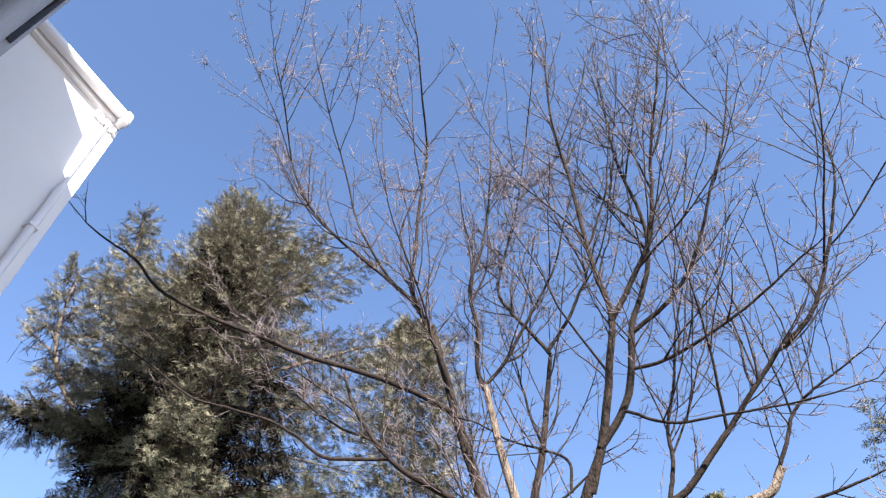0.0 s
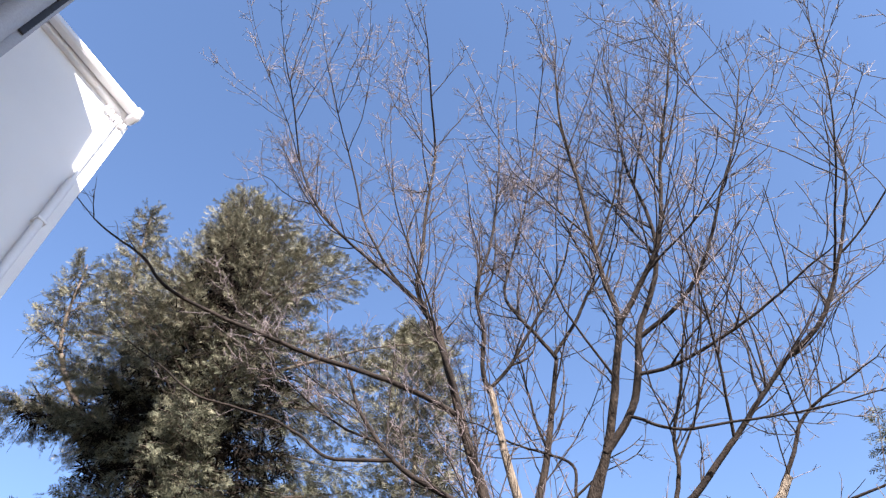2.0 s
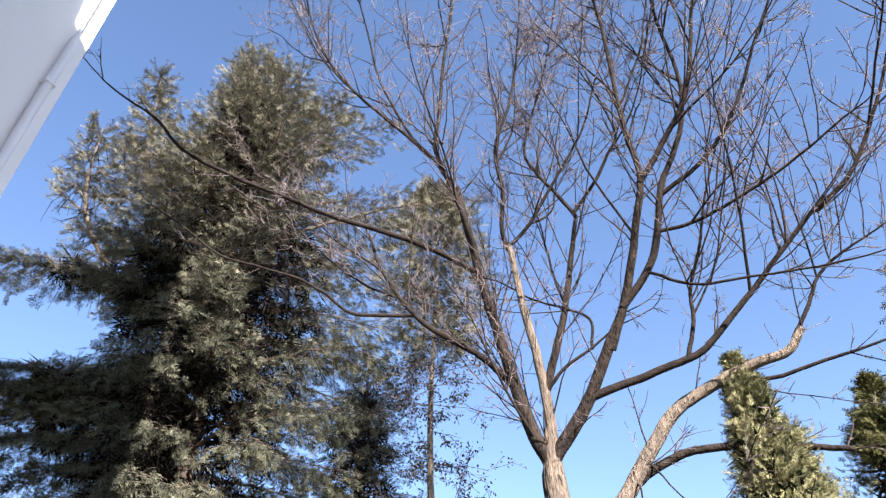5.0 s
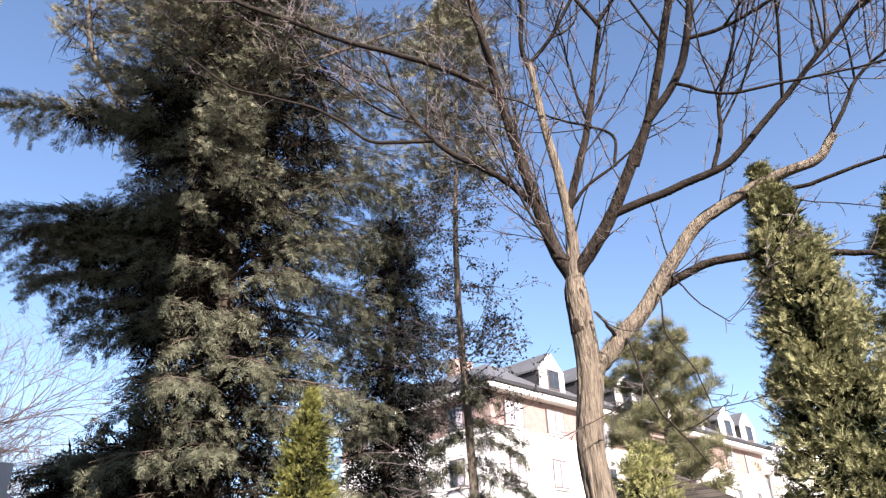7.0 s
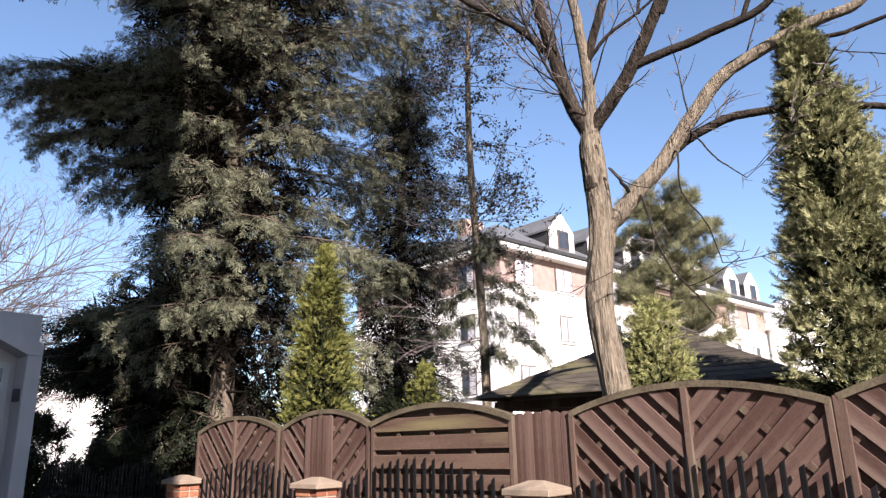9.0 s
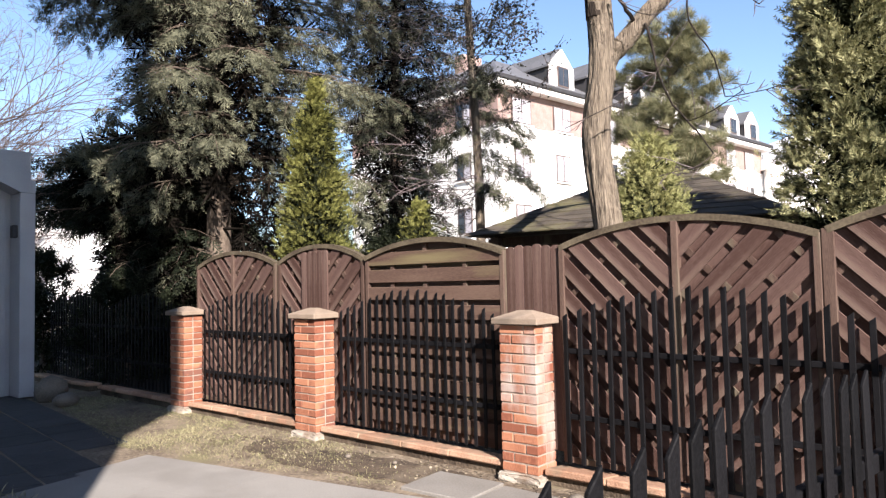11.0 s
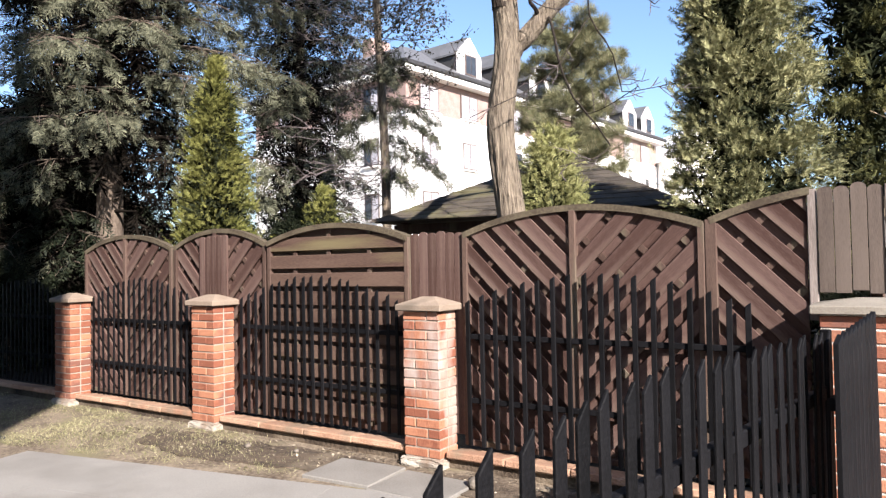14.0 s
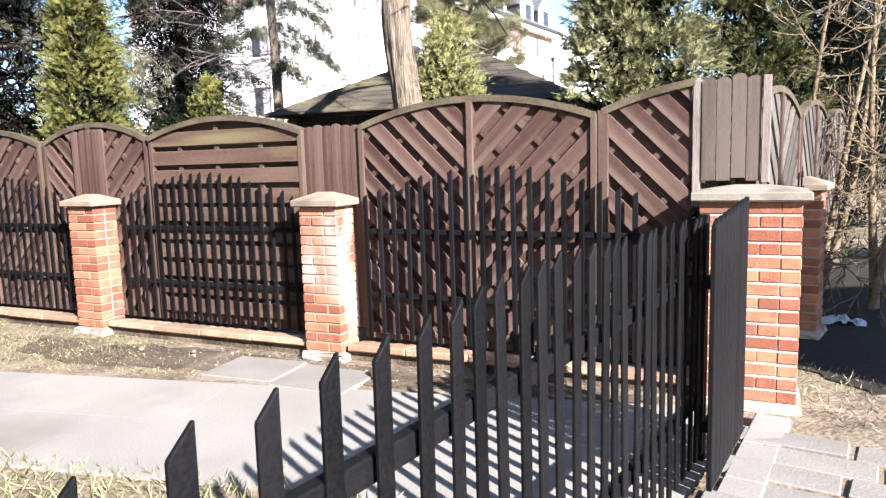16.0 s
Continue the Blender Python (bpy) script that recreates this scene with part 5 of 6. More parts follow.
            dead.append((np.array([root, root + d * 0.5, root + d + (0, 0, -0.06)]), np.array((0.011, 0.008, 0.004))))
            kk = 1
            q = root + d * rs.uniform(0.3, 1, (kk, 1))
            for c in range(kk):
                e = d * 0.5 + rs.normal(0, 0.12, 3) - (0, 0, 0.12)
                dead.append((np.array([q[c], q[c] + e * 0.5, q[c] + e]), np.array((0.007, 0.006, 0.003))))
        return pth, np.linspace(0.012 + 0.011 * reach, 0.006, 10)

    for path, radius, count, z_low, stops in axes:
        st = np.array(stops, float)
        tp = smooth_path(path, 24)
        top = tp[-1, 2]
        tr = radius * ((top - tp[:, 2]) / (top - tp[0, 2] + 1e-6)) ** 0.8 + 0.014
        tr[0] *= 1.25
        v, f = tubes([(tp, tr)], 12)
        part("trunk", raw_mesh("trunk", v, f, M_SBARK, True), None, t)
        for i in range(count):
            z = z_low + (top - 0.12 - z_low) * ((i + rs.uniform(0, 1)) / count) ** 0.92
            az = i * 2.39996 + rs.normal(0, 0.25)
            if bare and rs.uniform() > bare(z, az):
                continue
            sect = [np.interp(z, st[:, 0], st[:, 1 + c]) for c in range(4)]
            wts = [max(0.0, math.cos(az - c * math.pi / 2)) ** 2 for c in range(4)]
            reach = float(np.dot(sect, wts)) * rs.uniform(0.62, 1.08)
            if reach < 0.08:
                continue
            base = np.array([np.interp(z, tp[:, 2], tp[:, c]) for c in range(3)])
            steep = float(np.interp(z / top, (0.42, 0.55, 0.75, 1.0), (0.0, 0.20, 0.48, 0.75))) if top > 15 else 0.55 * max(0.0, (z / top - 0.70)) / 0.30
            wood.append(branch(base, az, reach, max(0.0, 1 - z / top), steep))
    for z, az, reach, rise in limbs:
        path = smooth_path(axes[0][0], 24)
        base = np.array([np.interp(z, path[:, 2], path[:, c]) for c in range(3)])
        p, r = branch(base, az, reach, 0.6, rise + 0.06, 2.3)
        # near-black sprays along the limb stand for its deep shade
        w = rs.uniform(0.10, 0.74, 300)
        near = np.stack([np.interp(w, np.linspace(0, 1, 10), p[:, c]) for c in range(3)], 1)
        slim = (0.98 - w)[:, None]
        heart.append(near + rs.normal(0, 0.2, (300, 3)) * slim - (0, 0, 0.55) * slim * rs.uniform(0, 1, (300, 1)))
        v, f = tubes([(p, r * 1.3)], 7)
        part("limb", raw_mesh("limb", v, f, M_SBARK, True), None, t)
    v, f = tubes(wood, 4)
    tagged(part("branchwork", raw_mesh("branchwork", v, f, M_SBARK, True), None, t, "dark bare branches"), kind="stuff")
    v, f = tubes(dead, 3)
    tagged(part("dead_wood", raw_mesh("dead_wood", v, f, M_DEAD_SHADE), None, t, "dark dead inner twigs"), kind="stuff")
    # near-black sprays inside the crown stand for the shade between branches
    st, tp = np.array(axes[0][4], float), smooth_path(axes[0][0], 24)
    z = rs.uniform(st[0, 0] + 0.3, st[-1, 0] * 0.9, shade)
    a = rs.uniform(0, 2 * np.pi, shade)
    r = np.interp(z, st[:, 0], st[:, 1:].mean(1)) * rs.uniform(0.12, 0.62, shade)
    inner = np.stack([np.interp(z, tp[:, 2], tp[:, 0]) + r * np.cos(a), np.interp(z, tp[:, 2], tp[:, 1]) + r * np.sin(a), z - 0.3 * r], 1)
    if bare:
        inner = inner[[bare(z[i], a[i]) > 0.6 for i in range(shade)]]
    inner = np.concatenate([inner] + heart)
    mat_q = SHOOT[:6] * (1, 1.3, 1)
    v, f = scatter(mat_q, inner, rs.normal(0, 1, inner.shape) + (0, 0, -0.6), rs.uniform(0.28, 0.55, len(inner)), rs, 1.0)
    tagged(part("dead_spray", raw_mesh("dead_spray", v, f, M_DEAD_SHADE), None, t, "near-black inner sprays standing for crown shade"), kind="stuff")
    pos, dirs, sizes = np.concatenate(pos), np.concatenate(dirs), np.concatenate(sizes)
    # sprays above the pale height take the sunlit needle colour
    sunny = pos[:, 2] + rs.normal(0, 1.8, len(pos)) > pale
    for part_name, pick, m_crown, words, spray in (("crown", ~sunny, mat or M_SPRUCE, "drooping needle sprays", SHOOT if pale < 99 else FAR_SHOOT), ("upper_crown", sunny, M_LARCH, "upper sprays in the pale sunlit colour", SHOOT)):
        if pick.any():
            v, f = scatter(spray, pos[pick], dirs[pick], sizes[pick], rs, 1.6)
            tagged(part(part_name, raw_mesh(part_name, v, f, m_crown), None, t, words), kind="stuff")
    return t


def thin_spruce(z, az):
    front, back = bend(az, -1.14), bend(az, 2.0)
    if front < 1.5 and z < 2.9:
        return 0.02
    if front < 0.32 and 6.4 < z < 8.2 or front < 0.7 and z < 3.4:
        return 0.08
    if back < 0.9 and 5.0 < z < 8.6:
        return 0.5
    return 1.0


SPRUCE_A = (  # height; reach east, north, west, south
    (1.5, 1.7, 1.5, 1.7, 1.6), (3.4, 2.4, 1.8, 1.8, 2.2), (4.6, 2.8, 1.8, 1.5, 2.3), (6.2, 3.2, 2.0, 1.3, 2.5), (7.6, 3.6, 2.4, 1.2, 2.7), (8.6, 3.8, 2.6, 1.3, 2.8), (9.3, 4.2, 2.8, 2.1, 2.9),
    (10.2, 4.6, 2.8, 3.0, 3.0), (11.4, 4.7, 2.8, 3.4, 3.0), (12.8, 4.4, 2.7, 3.0, 2.6), (14.2, 3.6, 2.2, 1.9, 2.2), (15.6, 2.6, 1.7, 1.1, 1.5), (16.8, 1.7, 1.1, 0.7, 0.9), (17.9, 1.0, 0.7, 0.65, 0.65), (18.8, 0.45, 0.35, 0.3, 0.3), (19.4, 0.06, 0.06, 0.06, 0.06))
SPRUCE_SIDE = ((11.6, 0.9, 0.7, 0.9, 0.9), (13.4, 0.8, 0.7, 0.9, 0.8), (15.4, 0.45, 0.4, 0.5, 0.4), (17.9, 0.08, 0.08, 0.08, 0.08))
SPRUCE_OUTER = ((10.4, 0.5, 0.5, 0.6, 0.5), (12.4, 0.7, 0.6, 0.8, 0.6), (14.0, 0.4, 0.4, 0.4, 0.4), (15.2, 0.08, 0.08, 0.08, 0.08))
spruce_tree("spruce", "tall broad spruce with drooping grey-green branches", Matrix.Translation((-5.15, 11.3, 0)),
            (([(0, 0, 0), (0, 0, 6), (-0.2, -0.1, 13), (-0.8, -0.3, 19.4)], 0.21, 290, 1.6, SPRUCE_A),
             ([(-0.3, 0.0, 10.0), (-1.7, -0.45, 12.2), (-2.5, -0.7, 14.2), (-3.0, -0.95, 17.9)], 0.06, 46, 11.6, SPRUCE_SIDE),
             ([(-0.3, 0.0, 9.4), (-2.2, -0.7, 10.8), (-3.3, -1.1, 12.6), (-3.7, -1.2, 15.2)], 0.05, 34, 10.4, SPRUCE_OUTER)), 3, 4.2, 9, 0.29, bare=thin_spruce,
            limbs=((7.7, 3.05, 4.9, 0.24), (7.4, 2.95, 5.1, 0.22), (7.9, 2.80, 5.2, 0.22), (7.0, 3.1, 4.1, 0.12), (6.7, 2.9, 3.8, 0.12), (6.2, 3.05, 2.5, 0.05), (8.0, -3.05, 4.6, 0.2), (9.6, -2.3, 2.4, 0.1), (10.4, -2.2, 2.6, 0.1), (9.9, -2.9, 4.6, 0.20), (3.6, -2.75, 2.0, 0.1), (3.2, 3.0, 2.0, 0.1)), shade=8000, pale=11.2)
stub_rs = np.random.default_rng(14)
for z, az, L in ((4.35, 0.25, 1.3), (4.6, -0.1, 1.1), (4.95, 0.4, 1.5), (5.2, 0.05, 1.2), (5.5, 0.3, 1.0), (2.5, -0.6, 0.7)):
    u = sprout((0.12 * math.cos(az), 0.12 * math.sin(az), z), (math.cos(az), math.sin(az), 0.02), L, 6, -0.01, 0.05, stub_rs)
    v, f = tubes([(u, np.linspace(0.035, 0.012, 7))], 6)
    part("dead_branch", raw_mesh("dead_branch", v, f, M_DEAD_SHADE, True), None, bpy.data.objects["spruce"], "bare dead branch stub")
SPRUCE_B = ((1.0, 1.5, 1.5, 1.5, 1.5), (3.0, 1.8, 1.7, 1.8, 1.7), (5.2, 1.7, 1.5, 1.6, 1.6), (7.5, 1.8, 1.7, 1.8, 1.7), (10.2, 1.2, 1.1, 1.1, 1.1), (12.2, 0.1, 0.1, 0.1, 0.1))
spruce_tree("spruce", "sparse spruce in front of the apartment building", Matrix.Translation((-3.0, 16.2, 0)),
            (([(0, 0, 0), (0.1, 0, 6), (0.2, 0, 12.2)], 0.17, 125, 1.0, SPRUCE_B),), 7, 3.4, 7, 0.34, shade=2600)
SPRUCE_C = ((0.8, 2.3, 2.3, 2.3, 2.3), (3.3, 2.4, 2.4, 2.4, 2.4), (6.6, 1.9, 1.9, 1.9, 1.9), (9.4, 0.9, 0.9, 0.9, 0.9), (11.0, 0.1, 0.1, 0.1, 0.1))
spruce_tree("spruce", "dark spruce beyond the fence corner", Matrix.Translation((9.5, 11.5, 0)), (([(0, 0, 0), (0, 0, 11.0)], 0.18, 90, 0.8, SPRUCE_C),), 9, 2.8, 6, 0.36, shade=2600)


def thuja(label, x, y, h, r, n, seed, mat, size=0.17, shape=0.6, lump=0.16, lean=(0, 0), tuft=26):
    """A dense column of upright sprays round a hidden stem."""
    t = thing("thuja", label, "thuja", Matrix.Translation((x, y, 0)), "thujas behind the fence")
    rs = np.random.default_rng(seed)
    zs = np.linspace(0, h * 0.93, 8)
    v, f = tubes([(np.stack([zs * 0, zs * 0, zs], 1), 0.05 * (1 - zs / h) + 0.008)], 7)
    part("trunk", raw_mesh("trunk", v, f, M_SBARK, True), None, t)
    m = max(60, n // tuft)
    u = rs.uniform(0, 1, m) ** 0.85
    z = 0.05 + u * (h - 0.1)
    az = np.arange(m) * 2.39996 + rs.normal(0, 0.4, m)
    bumps = np.zeros(m)
    for k in range(9):
        a0, z0, wd = rs.uniform(0, 2 * np.pi), rs.uniform(0, h), rs.uniform(0.3, 0.7)
        bumps += rs.uniform(-1, 1) * np.exp(-((np.angle(np.exp(1j * (az - a0)))) ** 2) / wd - ((z - z0) / (0.22 * h)) ** 2)
    prof = r * np.minimum(1, (1.0 - u) ** shape * 1.12) * (1 + lump * bumps)
    prof *= np.minimum(1, 0.75 + 0.25 * z / (0.18 * h))
    rad = prof * rs.uniform(0.5, 1.05, m) ** (0.5 if tuft < 40 else 0.3) - size * 0.6
    rad = np.maximum(rad, 0.0)
    out = np.stack([np.cos(az), np.sin(az), np.zeros(m)], 1)
    cen = out * rad[:, None] + np.array((0, 0, 1.0)) * z[:, None] + np.array((lean[0], lean[1], 0.0)) * ((z / h) ** 1.5)[:, None]
    cd = out * rs.uniform(0.4, 1.0, (m, 1)) + np.array((0, 0, 1.0)) * rs.uniform(0.1, 0.9, (m, 1)) + rs.normal(0, 0.15, (m, 3))
    who = rs.integers(0, m, n)
    spread = (0.06 if tuft < 40 else 0.085) * np.minimum(1, prof[who] / (0.4 * r) + 0.25)
    pos = cen[who] + rs.normal(0, 1, (n, 3)) * spread[:, None] * ((1, 1, 1.3) if tuft < 40 else (1.1, 1.1, 0.75))
    if tuft >= 40:
        pos[:, 2] -= 0.35 * np.maximum(0, np.linalg.norm(pos[:, :2] - cen[who][:, :2], axis=1) - 0.05)
    pos[:, 2] = np.clip(pos[:, 2], 0.02, h)
    d = cd[who] + rs.normal(0, 0.35, (n, 3))
    fan, roll = (SPRAY_THUJA, 2.5) if tuft < 40 else (FAN_THUJA, 1.2)
    v, f = scatter(fan, pos, d, rs.uniform(0.6, 1.25, n) * size, rs, roll)
    tagged(part("crown", raw_mesh("crown", v, f, mat), None, t, "flat scaly evergreen sprays"), kind="stuff")
    # inner sprays with the crown's shade put into their colour
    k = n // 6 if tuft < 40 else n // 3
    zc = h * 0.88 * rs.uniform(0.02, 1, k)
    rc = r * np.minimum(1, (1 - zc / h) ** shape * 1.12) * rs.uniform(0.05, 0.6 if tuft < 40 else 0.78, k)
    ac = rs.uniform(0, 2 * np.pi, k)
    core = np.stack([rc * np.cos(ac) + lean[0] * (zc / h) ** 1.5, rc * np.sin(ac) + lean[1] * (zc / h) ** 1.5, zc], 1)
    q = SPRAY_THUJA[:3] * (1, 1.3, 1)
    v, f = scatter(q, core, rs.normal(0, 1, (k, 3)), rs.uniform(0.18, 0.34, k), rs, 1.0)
    tagged(part("dead_spray", raw_mesh("dead_spray", v, f, M_CORE), None, t, "inner sprays darkened for shade in the crown"), kind="stuff")
    return t


thuja("tall pointed yellow-green thuja behind the fence", -2.85, 9.45, 4.45, 0.66, 12000, 1, M_THUJA, 0.092, 0.75, 0.12, tuft=45)
thuja("small pointed yellow-green thuja behind the fence", -1.40, 9.4, 2.68, 0.38, 3600, 2, M_THUJA, 0.09, 0.7, 0.12, tuft=45)
thuja("rounded pale yellow-green thuja beside the bare trunk", 1.50, 8.1, 3.14, 0.52, 10500, 3, M_THUJAP, 0.085, 0.36, 0.1)
thuja("tall ragged column of dull green thuja", 3.55, 7.50, 6.3, 0.90, 17000, 4, M_THUJAD, 0.125, 0.72, 0.34, (-0.28, -0.2), 42)
thuja("tall dark olive thuja near the fence corner", 5.20, 7.95, 6.3, 1.06, 11000, 6, M_THUJAO, 0.13, 0.65, 0.42, (0, 0), 70)


# ---- other trees and shrubs ----
def leafy_tree(name, label, x, y, h, reach, n_leaves, seed, mat, trunk_r=0.09, leaf=0.09, z_low=1.6):
    """A slender sparse tree with small dark leaves left on thin twigs."""
    t = thing(name, label, "tree", Matrix.Translation((x, y, 0)))
    rs = np.random.default_rng(seed)
    zs = np.linspace(0, h, 14)
    tp = np.stack([0.08 * np.sin(zs * 0.6), 0.06 * np.cos(zs * 0.5), zs], 1)
    v, f = tubes([(tp, trunk_r * (1 - zs / h) ** 0.7 + 0.008)], 9)
    part("trunk", raw_mesh("trunk", v, f, M_BARK, True), None, t, "thin pale trunk")
    starts = []
    for i in range(int(h * 11)):
        z = z_low + (h - z_low) * rs.uniform(0, 1)
        az = rs.uniform(0, 2 * np.pi)
        d = np.array((math.cos(az), math.sin(az), rs.uniform(-0.35, 0.5)))
        L = reach * rs.uniform(0.4, 1.0) * (1.1 - 0.7 * z / h)
        starts.append((np.array((np.interp(z, zs, tp[:, 0]), np.interp(z, zs, tp[:, 1]), z)), d / np.linalg.norm(d), L, 0.012))
    paths = grow(starts, rs, 3, up=0.0)
    v, f = tubes(paths, 3)
    tagged(part("twig_mass", raw_mesh("twig_mass", v, f, M_TWIG, True), None, t), kind="stuff")
    pts = np.concatenate([p[1:] for p, _ in paths])
    pts = pts[pts[:, 2] > 4.6]
    pick = pts[rs.integers(0, len(pts), n_leaves)] + rs.normal(0, 0.05, (n_leaves, 3))
    q = np.array([[(0, 0, 0), (0.45, 0.32, 0.05), (1, 0, -0.1), (0.45, -0.32, 0.05)]])
    v, f = scatter(q, pick, rs.normal(0, 1, (n_leaves, 3)) + (0, 0, -0.4), rs.uniform(0.6, 1.3, n_leaves) * leaf, rs, 1.0)
    tagged(part("foliage", raw_mesh("foliage", v, f, mat), None, t, "sparse small dark leaves"), kind="stuff")
    low = []
    for z, az, L in ((4.7, 0.1, 1.0), (4.35, -0.5, 1.15), (4.0, 0.5, 1.2), (3.7, -0.1, 1.25), (3.35, -0.9, 0.9), (4.5, 2.8, 0.8), (3.9, 3.4, 0.9), (5.2, -1.2, 0.8), (5.6, 0.9, 0.9)):
        k = np.linspace(0.08, 1, 26)
        line = np.stack([k * L * math.cos(az), k * L * math.sin(az), z + 0.12 * k - 0.62 * k * k * L], 1)
        low.append(np.repeat(line, 5, 0) + rs.normal(0, 0.05, (130, 3)) - (0, 0, 0.10) * rs.uniform(0, 1, (130, 1)))
    low = np.concatenate(low)
    v, f = scatter(SHOOT, low, low * (0.9, 0.9, 0) + (0, 0, -0.8) + rs.normal(0, 0.3, low.shape), rs.uniform(0.13, 0.26, len(low)), rs, 0.8)
    tagged(part("drooping_needles", raw_mesh("drooping_needles", v, f, M_SPRUCE), None, t, "low drooping grey-green branches"), kind="stuff")


leafy_tree("slender_tree", "slender tree, sparse below, with a pale needled top", -0.80, 12.7, 15.2, 1.9, 12500, 21, M_LEAF, leaf=0.062)
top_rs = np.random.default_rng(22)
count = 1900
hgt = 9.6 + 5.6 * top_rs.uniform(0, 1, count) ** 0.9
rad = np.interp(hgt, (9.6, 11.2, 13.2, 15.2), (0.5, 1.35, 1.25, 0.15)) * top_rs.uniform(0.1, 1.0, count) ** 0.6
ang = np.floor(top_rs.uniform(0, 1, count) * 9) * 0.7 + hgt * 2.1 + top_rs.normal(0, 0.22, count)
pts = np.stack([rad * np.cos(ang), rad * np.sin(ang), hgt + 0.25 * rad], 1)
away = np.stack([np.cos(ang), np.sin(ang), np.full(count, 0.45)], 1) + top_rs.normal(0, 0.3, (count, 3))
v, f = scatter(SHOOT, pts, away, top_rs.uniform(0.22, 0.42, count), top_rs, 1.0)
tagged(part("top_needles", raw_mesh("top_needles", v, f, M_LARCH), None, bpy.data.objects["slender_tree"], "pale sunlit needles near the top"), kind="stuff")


def pine_tree():
    t = thing("pine", "bushy pine with long soft olive needles", "tree", Matrix.Translation((4.9, 22.5, 0)))
    rs = np.random.default_rng(31)
    zs = np.linspace(0, 9.4, 10)
    v, f = tubes([(np.stack([0 * zs, 0 * zs, zs], 1), 0.16 * (1 - zs / 9.6) + 0.02)], 8)
    part("trunk", raw_mesh("trunk", v, f, M_SBARK, True), None, t)
    paths, pos, dirs = [], [], []
    for i in range(60):
        z = 3.6 + 5.8 * (i / 60)
        az = i * 2.4
        L = (1.95 - 0.18 * max(0, z - 5)) * rs.uniform(0.6, 1.1)
        d = np.array((math.cos(az), math.sin(az), rs.uniform(0.05, 0.5)))
        u = np.linspace(0, 1, 5)[:, None]
        p = np.array((0, 0, z)) + d * u * L
        paths.append((p, np.linspace(0.035, 0.01, 5)))
        k = 50
        w = 0.45 + 0.6 * rs.integers(0, 4, (k, 1)) / 3
        pos.append(np.array((0, 0, z)) + d * w * L + rs.normal(0, 0.13, (k, 3)))
        dirs.append(d * 0.5 + rs.normal(0, 0.45, (k, 3)) + (0, 0, 0.5))
    v, f = tubes(paths, 5)
    tagged(part("branchwork", raw_mesh("branchwork", v, f, M_SBARK, True), None, t), kind="stuff")
    q = []
    for i in range(22):
        a, e = i * 2.4, 0.2 + 1.0 * (i / 22)
        d = np.array((math.cos(e), math.sin(e) * math.cos(a), math.sin(e) * math.sin(a)))
        s = np.cross(d, (0.3, 0.5, 0.8))
        s = s / np.linalg.norm(s) * 0.024
        q.append([(0, 0, 0), d * 0.5 + s, d, d * 0.5 - s])
    pos, dirs = np.concatenate(pos), np.concatenate(dirs)
    v, f = scatter(np.array(q, float), pos, dirs, rs.uniform(0.22, 0.38, len(pos)), rs, 1.0)
    tagged(part("foliage", raw_mesh("foliage", v, f, M_PINE), None, t, "long olive-green needle tufts"), kind="stuff")


pine_tree()


def far_bare_tree(x, y, h, seed, label):
    t = thing("bare_tree", label, "tree", Matrix.Translation((x, y, 0)))
    rs = np.random.default_rng(seed)
    zs = np.linspace(0, h * 0.5, 7)
    v, f = tubes([(np.stack([0.1 * np.sin(zs), 0 * zs, zs], 1), 0.26 - 0.14 * zs / (h * 0.5))], 9)
    part("trunk", raw_mesh("trunk", v, f, M_LIMB, True), None, t)
    starts = []
    for i in range(80):
        z = h * rs.uniform(0.2, 0.5)
        az = i * 2.4 + rs.normal(0, 0.3)
        d = np.array((math.cos(az), math.sin(az), rs.uniform(0.1, 1.2)))
        starts.append((np.array((0.1 * math.sin(z), 0, z)), d / np.linalg.norm(d), h * rs.uniform(0.28, 0.48), 0.035))
    v, f = tubes(grow(starts, rs, 4, up=0.1), 3)
    tagged(part("twig_mass", raw_mesh("twig_mass", v, f, M_FTWIG, True), None, t, "dense pinkish bare twigs"), kind="stuff")


far_bare_tree(-20.8, 22.5, 15.0, 41, "far bare tree with dense pinkish-grey twigs")
far_bare_tree(-27.0, 33.0, 13.0, 43, "distant bare tree behind the porch")


def dark_shrub(label, x, y, h, r, n, seed, mat, size=0.22):
    ob = thuja(label, x, y, h, r, n, seed, mat, size, 0.45, 0.45)
    ob.name = "evergreen_shrub"
    tagged(ob, category="shrub", group="evergreen shrubs under the spruces")
    return ob


YEW_A = ((0.0, 1.8, 1.8, 1.0, 1.3), (1.6, 2.0, 2.0, 0.9, 1.2), (2.4, 1.8, 1.8, 1.3, 1.5), (2.9, 1.6, 1.6, 1.6, 1.6), (4.0, 0.8, 0.8, 0.9, 0.8), (5.2, 0.1, 0.1, 0.1, 0.1))
spruce_tree("yew", "drooping yew beside the spruce, needles darkened for shade", Matrix.Translation((-6.5, 11.9, 0)), (([(0, 0, 0), (0, 0, 4.2)], 0.12, 60, 0.4, YEW_A),), 12, 2.8, 7, 0.36, M_SHADE_NEEDLE, shade=5000,
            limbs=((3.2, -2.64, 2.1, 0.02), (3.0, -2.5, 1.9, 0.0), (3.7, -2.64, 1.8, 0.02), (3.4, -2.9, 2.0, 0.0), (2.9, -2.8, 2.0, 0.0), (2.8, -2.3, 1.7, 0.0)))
# Low dark shrubs added to fill the shade behind the palings.
dark_shrub("low shrub added dark for the shade behind the palings", -6.6, 11.0, 1.7, 1.3, 2200, 56, M_SHADE_NEEDLE)
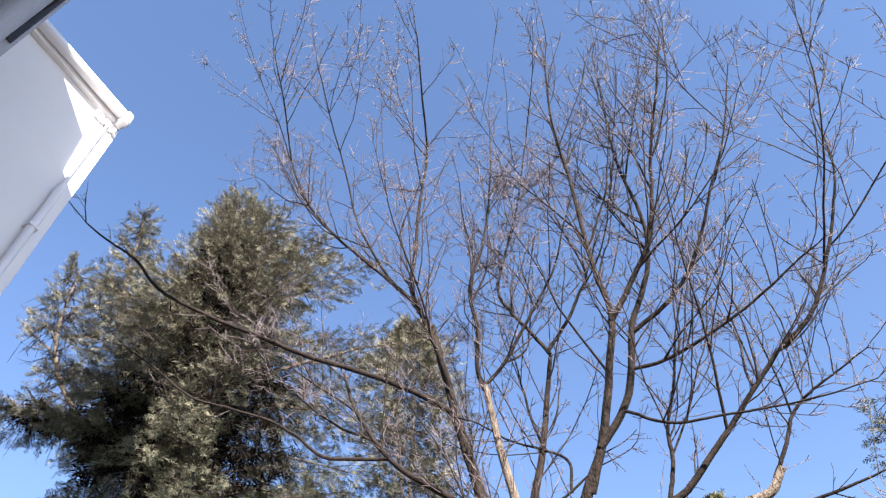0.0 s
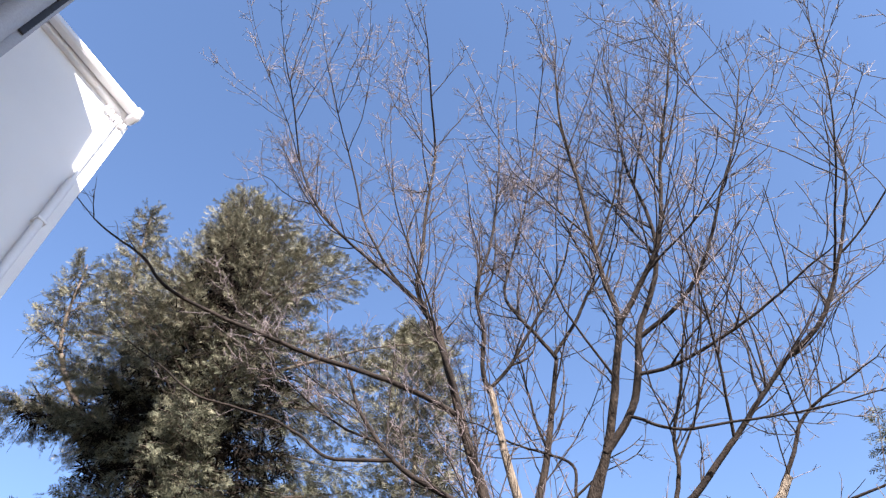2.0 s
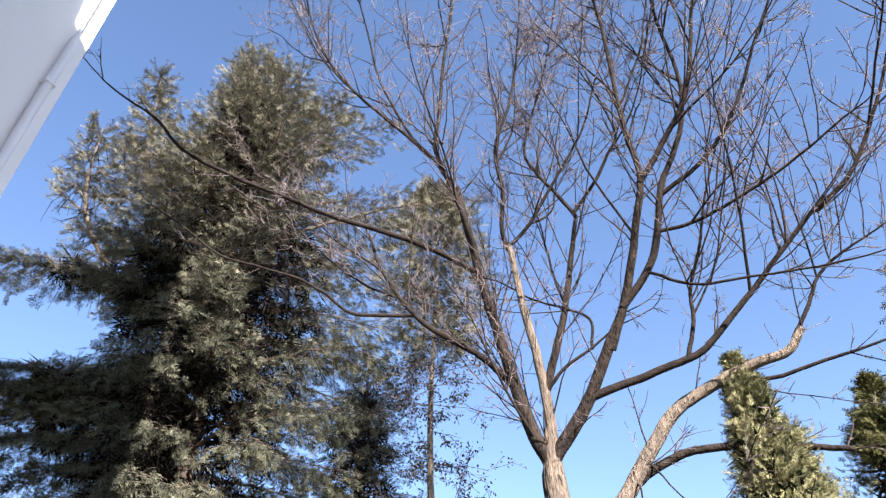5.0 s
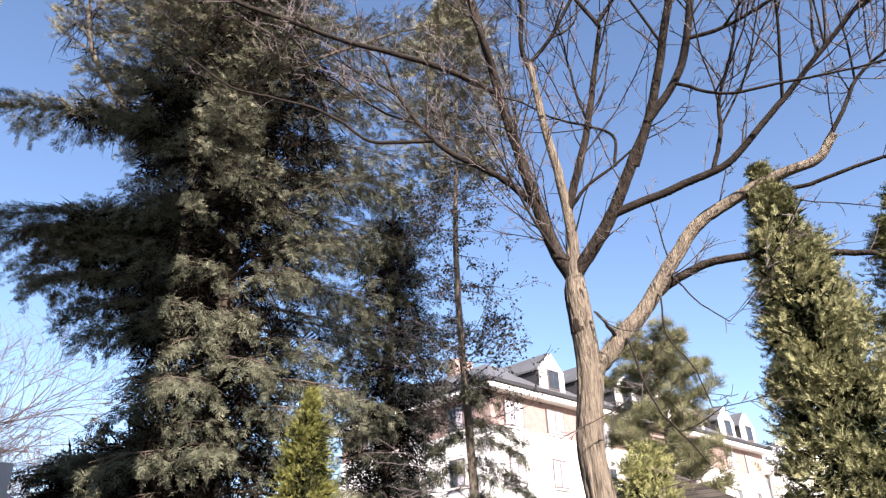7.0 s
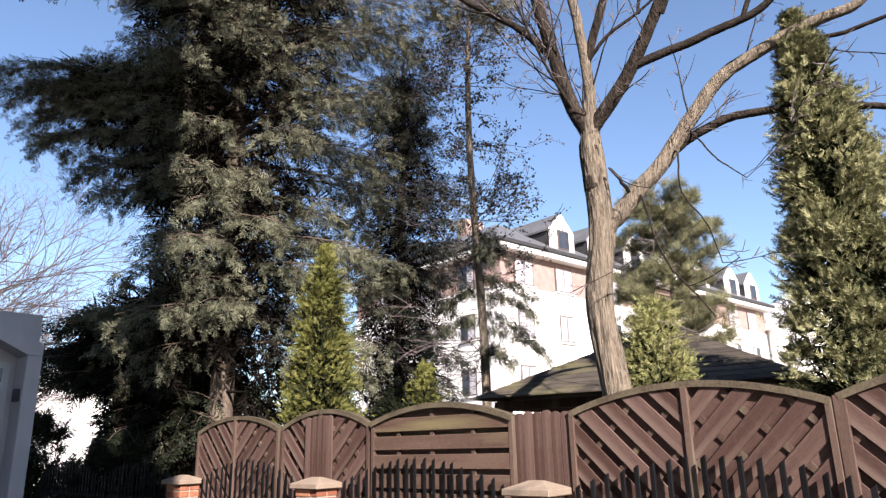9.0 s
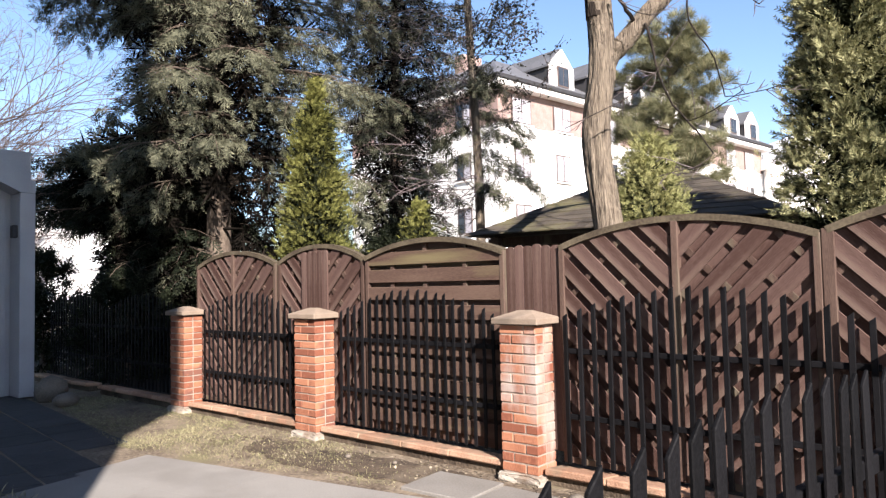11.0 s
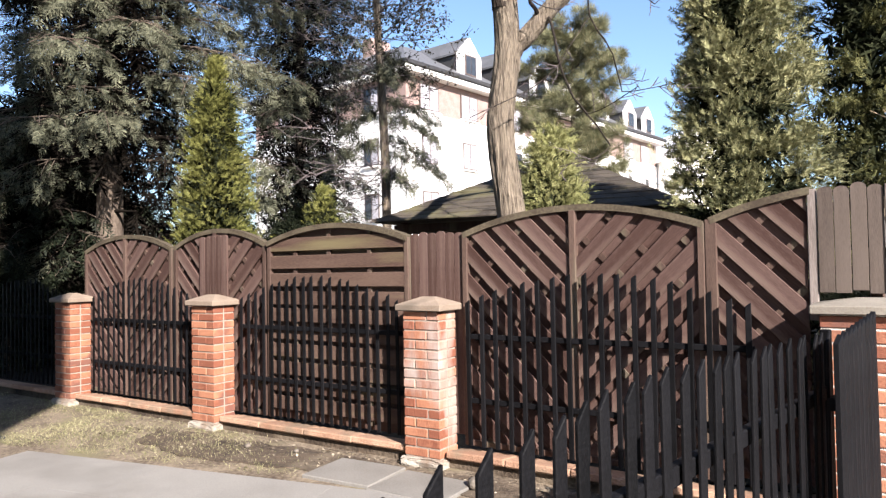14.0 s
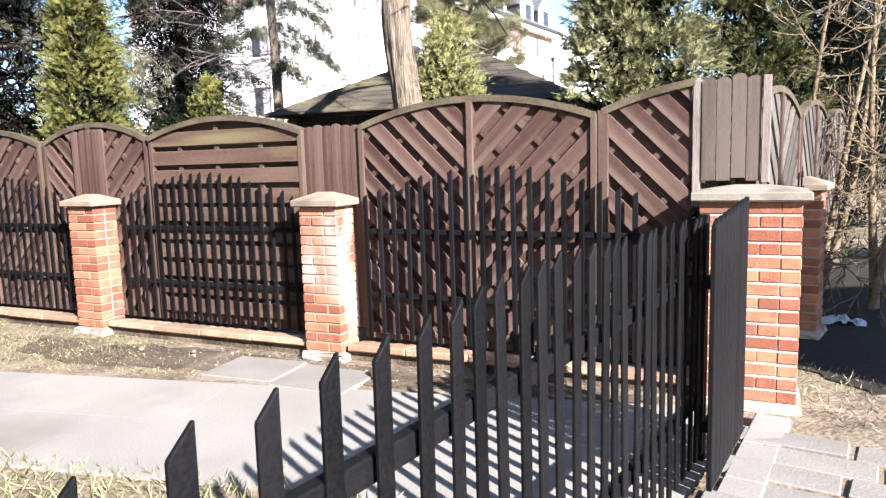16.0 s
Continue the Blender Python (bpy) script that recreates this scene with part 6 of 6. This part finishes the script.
dark_shrub("low shrub added dark for the shade behind the palings", -8.6, 11.6, 1.5, 1.2, 1800, 57, M_SHADE_NEEDLE)
dark_shrub("dark evergreen shrub behind the shaded palings", -9.9, 13.0, 2.3, 1.6, 2200, 58, M_SHADE_NEEDLE)
dark_shrub("broad dark yew shrub under the spruces", -6.0, 13.2, 3.0, 1.6, 3000, 52, M_SHADE_NEEDLE)
dark_shrub("dark yew shrub beyond the fence corner", 6.9, 8.6, 3.6, 1.6, 3600, 55, M_SHADE_NEEDLE)
dark_shrub("dark evergreen shrub beside the tall thuja", -4.4, 13.6, 2.9, 1.5, 2800, 53, M_SHADE_NEEDLE)
dark_shrub("dark evergreen shrub before the white facade", -2.4, 13.8, 2.7, 1.3, 3500, 54, M_SHADE_NEEDLE)


def tangle_shrub():
    t = thing("bare_shrub", "tangled bare shrub with pale sunlit stems", "shrub", Matrix.Translation((5.0, 5.9, 0)))
    rs = np.random.default_rng(61)
    starts = []
    for i in range(4):
        a = rs.uniform(0, 2 * np.pi)
        b = np.array((0.28 * math.cos(a), 0.28 * math.sin(a), 0.0))
        d = np.array((rs.normal(0.16, 0.2), rs.normal(0.0, 0.2), 1.0))
        pth = smooth_path([b, b + d * 0.9, b + d * 2.0 + rs.normal(0, 0.1, 3), b + d * 3.3 + rs.normal(0, 0.2, 3)], 12)
        v, f = tubes([(pth, np.linspace(0.045, 0.014, 12))], 7)
        part("stem", raw_mesh("stem", v, f, M_PALEBARK, True), None, t)
        for k in range(20):
            j = int(rs.integers(2, 11))
            q = rs.normal(0, 1, 3)
            q /= np.linalg.norm(q)
            starts.append((pth[j], q, rs.uniform(0.4, 1.0), 0.006))
    v, f = tubes(grow(starts, rs, 3, up=0.2), 3)
    tagged(part("twig_mass", raw_mesh("twig_mass", v, f, M_PALEBARK, True), None, t, "pale tangled twigs"), kind="stuff")
    s = thing("sapling", "thin pale birch sapling behind the corner", "tree", Matrix.Translation((4.55, 6.0, 0)))
    pth = smooth_path([(0, 0, 0), (0.05, 0, 1.8), (0.28, 0, 3.4), (0.7, 0, 5.6)], 12)
    v, f = tubes([(pth, np.linspace(0.026, 0.010, 12))], 7)
    part("trunk", raw_mesh("trunk", v, f, M_PALEBARK, True), None, s)
    v, f = tubes(grow([(pth[j], np.array((rs.normal(0, 0.6), rs.normal(0, 0.6), 0.6)), 0.8, 0.007) for j in range(5, 12) for _ in range(3)], rs, 2), 3)
    tagged(part("twig_mass", raw_mesh("twig_mass", v, f, M_PALEBARK, True), None, s), kind="stuff")


tangle_shrub()


# ---- lawn, litter, stones ----
def blades(name, label, points, h, seed, mat, category):
    rs = np.random.default_rng(seed)
    n = len(points)
    pos = np.column_stack([points, np.full(n, -0.022)])
    q = np.array([[(0, -0.05, 0), (0.55, -0.035, 0.04), (1, 0, 0.2), (0.5, 0.04, 0.02)]])
    d = np.column_stack([rs.normal(0, 0.75, (n, 2)), rs.uniform(0.25, 1.0, n)])
    v, f = scatter(q, pos, d, rs.uniform(0.5, 1.4, n) * h, rs, 1.0)
    tagged(new(name, raw_mesh(name, v, f, mat)), label, category, kind="stuff")


rs = np.random.default_rng(71)
c34, s34 = math.cos(radians(-34.2)), math.sin(radians(-34.2))
p = np.column_stack([rs.uniform(-10.5, -3.3, 70000), rs.uniform(2.2, 4.40, 70000)])
w = np.column_stack([p[:, 0] * c34 - p[:, 1] * s34, p[:, 0] * s34 + p[:, 1] * c34])
edge = 6.33 - (w[:, 0] + 3.9) * 0.425
edge = np.where(w[:, 0] < -3.9, 6.33 + (-3.9 - w[:, 0]) * 1.0, edge)
dens = np.array([noise.noise((a * 1.3, b * 1.3, 3.0)) for a, b in w])
keep = (w[:, 1] > edge) & (dens + rs.normal(0, 0.22, len(w)) > -0.02 + 0.55 * np.clip((p[:, 0] + 5.0) / 1.6, 0, 1))
blades("lawn_grass", "short dry patchy grass along the fence", w[keep], 0.036, 72, M_GRASS, "grass")
w = np.column_stack([rs.uniform(-4.4, 0.5, 15000), rs.uniform(1.6, 4.9, 15000)])
edge = 3.95 - (w[:, 0] + 1.8) * 0.46
keep = (w[:, 1] < edge - 0.05) & (w[:, 1] > edge - 1.2)
blades("verge_grass", "sunlit tufts of grass beside the path", w[keep], 0.085, 73, M_GRASS, "grass")
w = np.column_stack([rs.uniform(2.6, 5.2, 5000), rs.uniform(2.6, 5.4, 5000)])
keep = (w[:, 1] > 3.05 + 0.2 * (w[:, 0] - 2.6)) & (w[:, 0] > 2.72) & (w[:, 0] < 3.5 - 0.2 * (w[:, 1] - 3.5))
blades("dry_litter", "dry straw and leaf litter beside the corner pillar", w[keep], 0.06, 74, M_STRAW, "leaf litter")


def litter():
    r2 = np.random.default_rng(75)
    n = 1600
    s, d = r2.uniform(-6.5, -0.6, n), 4.40 - np.abs(r2.normal(0, 0.45, n))
    w = np.column_stack([s * c34 - d * s34, s * s34 + d * c34])
    ok = w[:, 1] > 6.36 - (w[:, 0] + 3.9) * 0.425
    w = w[ok]
    pos = np.column_stack([w, np.full(len(w), -0.012)])
    q = np.array([[(0, 0, 0), (0.5, 0.4, 0.1), (1, 0, 0.0), (0.5, -0.35, 0.12)]])
    dd = np.column_stack([r2.normal(0, 1, (len(w), 2)), r2.uniform(-0.1, 0.3, len(w))])
    v, f = scatter(q, pos, dd, r2.uniform(0.010, 0.032, len(w)), r2, 0.3)
    tagged(new("fallen_leaves", raw_mesh("fallen_leaves", v, f, M_STRAW)), "brown fallen leaves and twigs on bare soil", "leaf litter", kind="stuff")


litter()


def stone(label, x, y, r, seed, z=0.0, flat=0.75):
    r2 = random.Random(seed)
    bm = bmesh.new()
    bmesh.ops.create_icosphere(bm, subdivisions=2, radius=r)
    for v in bm.verts:
        v.co *= 1 + 0.16 * noise.noise(v.co * (2.2 / r) * 0.5 + Vector((seed, 0, 0)))
        v.co.z *= flat
    ob = new("stone", mesh_of(bm, "stone", M_STONE))
    ob.location = (x, y, z + r * flat * 0.6)
    for pl in ob.data.polygons:
        pl.use_smooth = True
    tagged(ob, label, "stone", "loose stones")


stone("rounded grey boulder beside the porch paving", -6.55, 9.0, 0.22, 1, flat=0.95)
stone("smaller boulder half buried in the lawn", -6.05, 8.6, 0.17, 2, flat=0.6)
stone("pale loose stone at the foot of a pillar", 0.32, 4.72, 0.065, 3)
stone("pale loose stone in front of the fence plinth", -1.55, 5.95, 0.026, 4)
stone("small pale stone lying on the bare soil", -1.1, 5.75, 0.022, 5)
bm = bmesh.new()
bmesh.ops.create_grid(bm, x_segments=14, y_segments=10, size=0.5)
for v in bm.verts:
    v.co.x *= 0.36
    v.co.y *= 0.17
    v.co.z = 0.05 + 0.06 * noise.noise(v.co * 17) - 1.1 * v.co.x ** 2 - 4.5 * v.co.y ** 2
    v.co.x += 0.05 * noise.noise(v.co * 11 + Vector((3, 0, 0)))
    v.co.z = max(0.0, v.co.z)
ob = new("plastic_bag", mesh_of(bm, "plastic_bag", M_BAG))
ob.location = (4.37, 5.23, -0.008)
ob.rotation_euler.z = -0.6
tagged(ob, "crumpled pale blue plastic bag lying on soil", "bag")
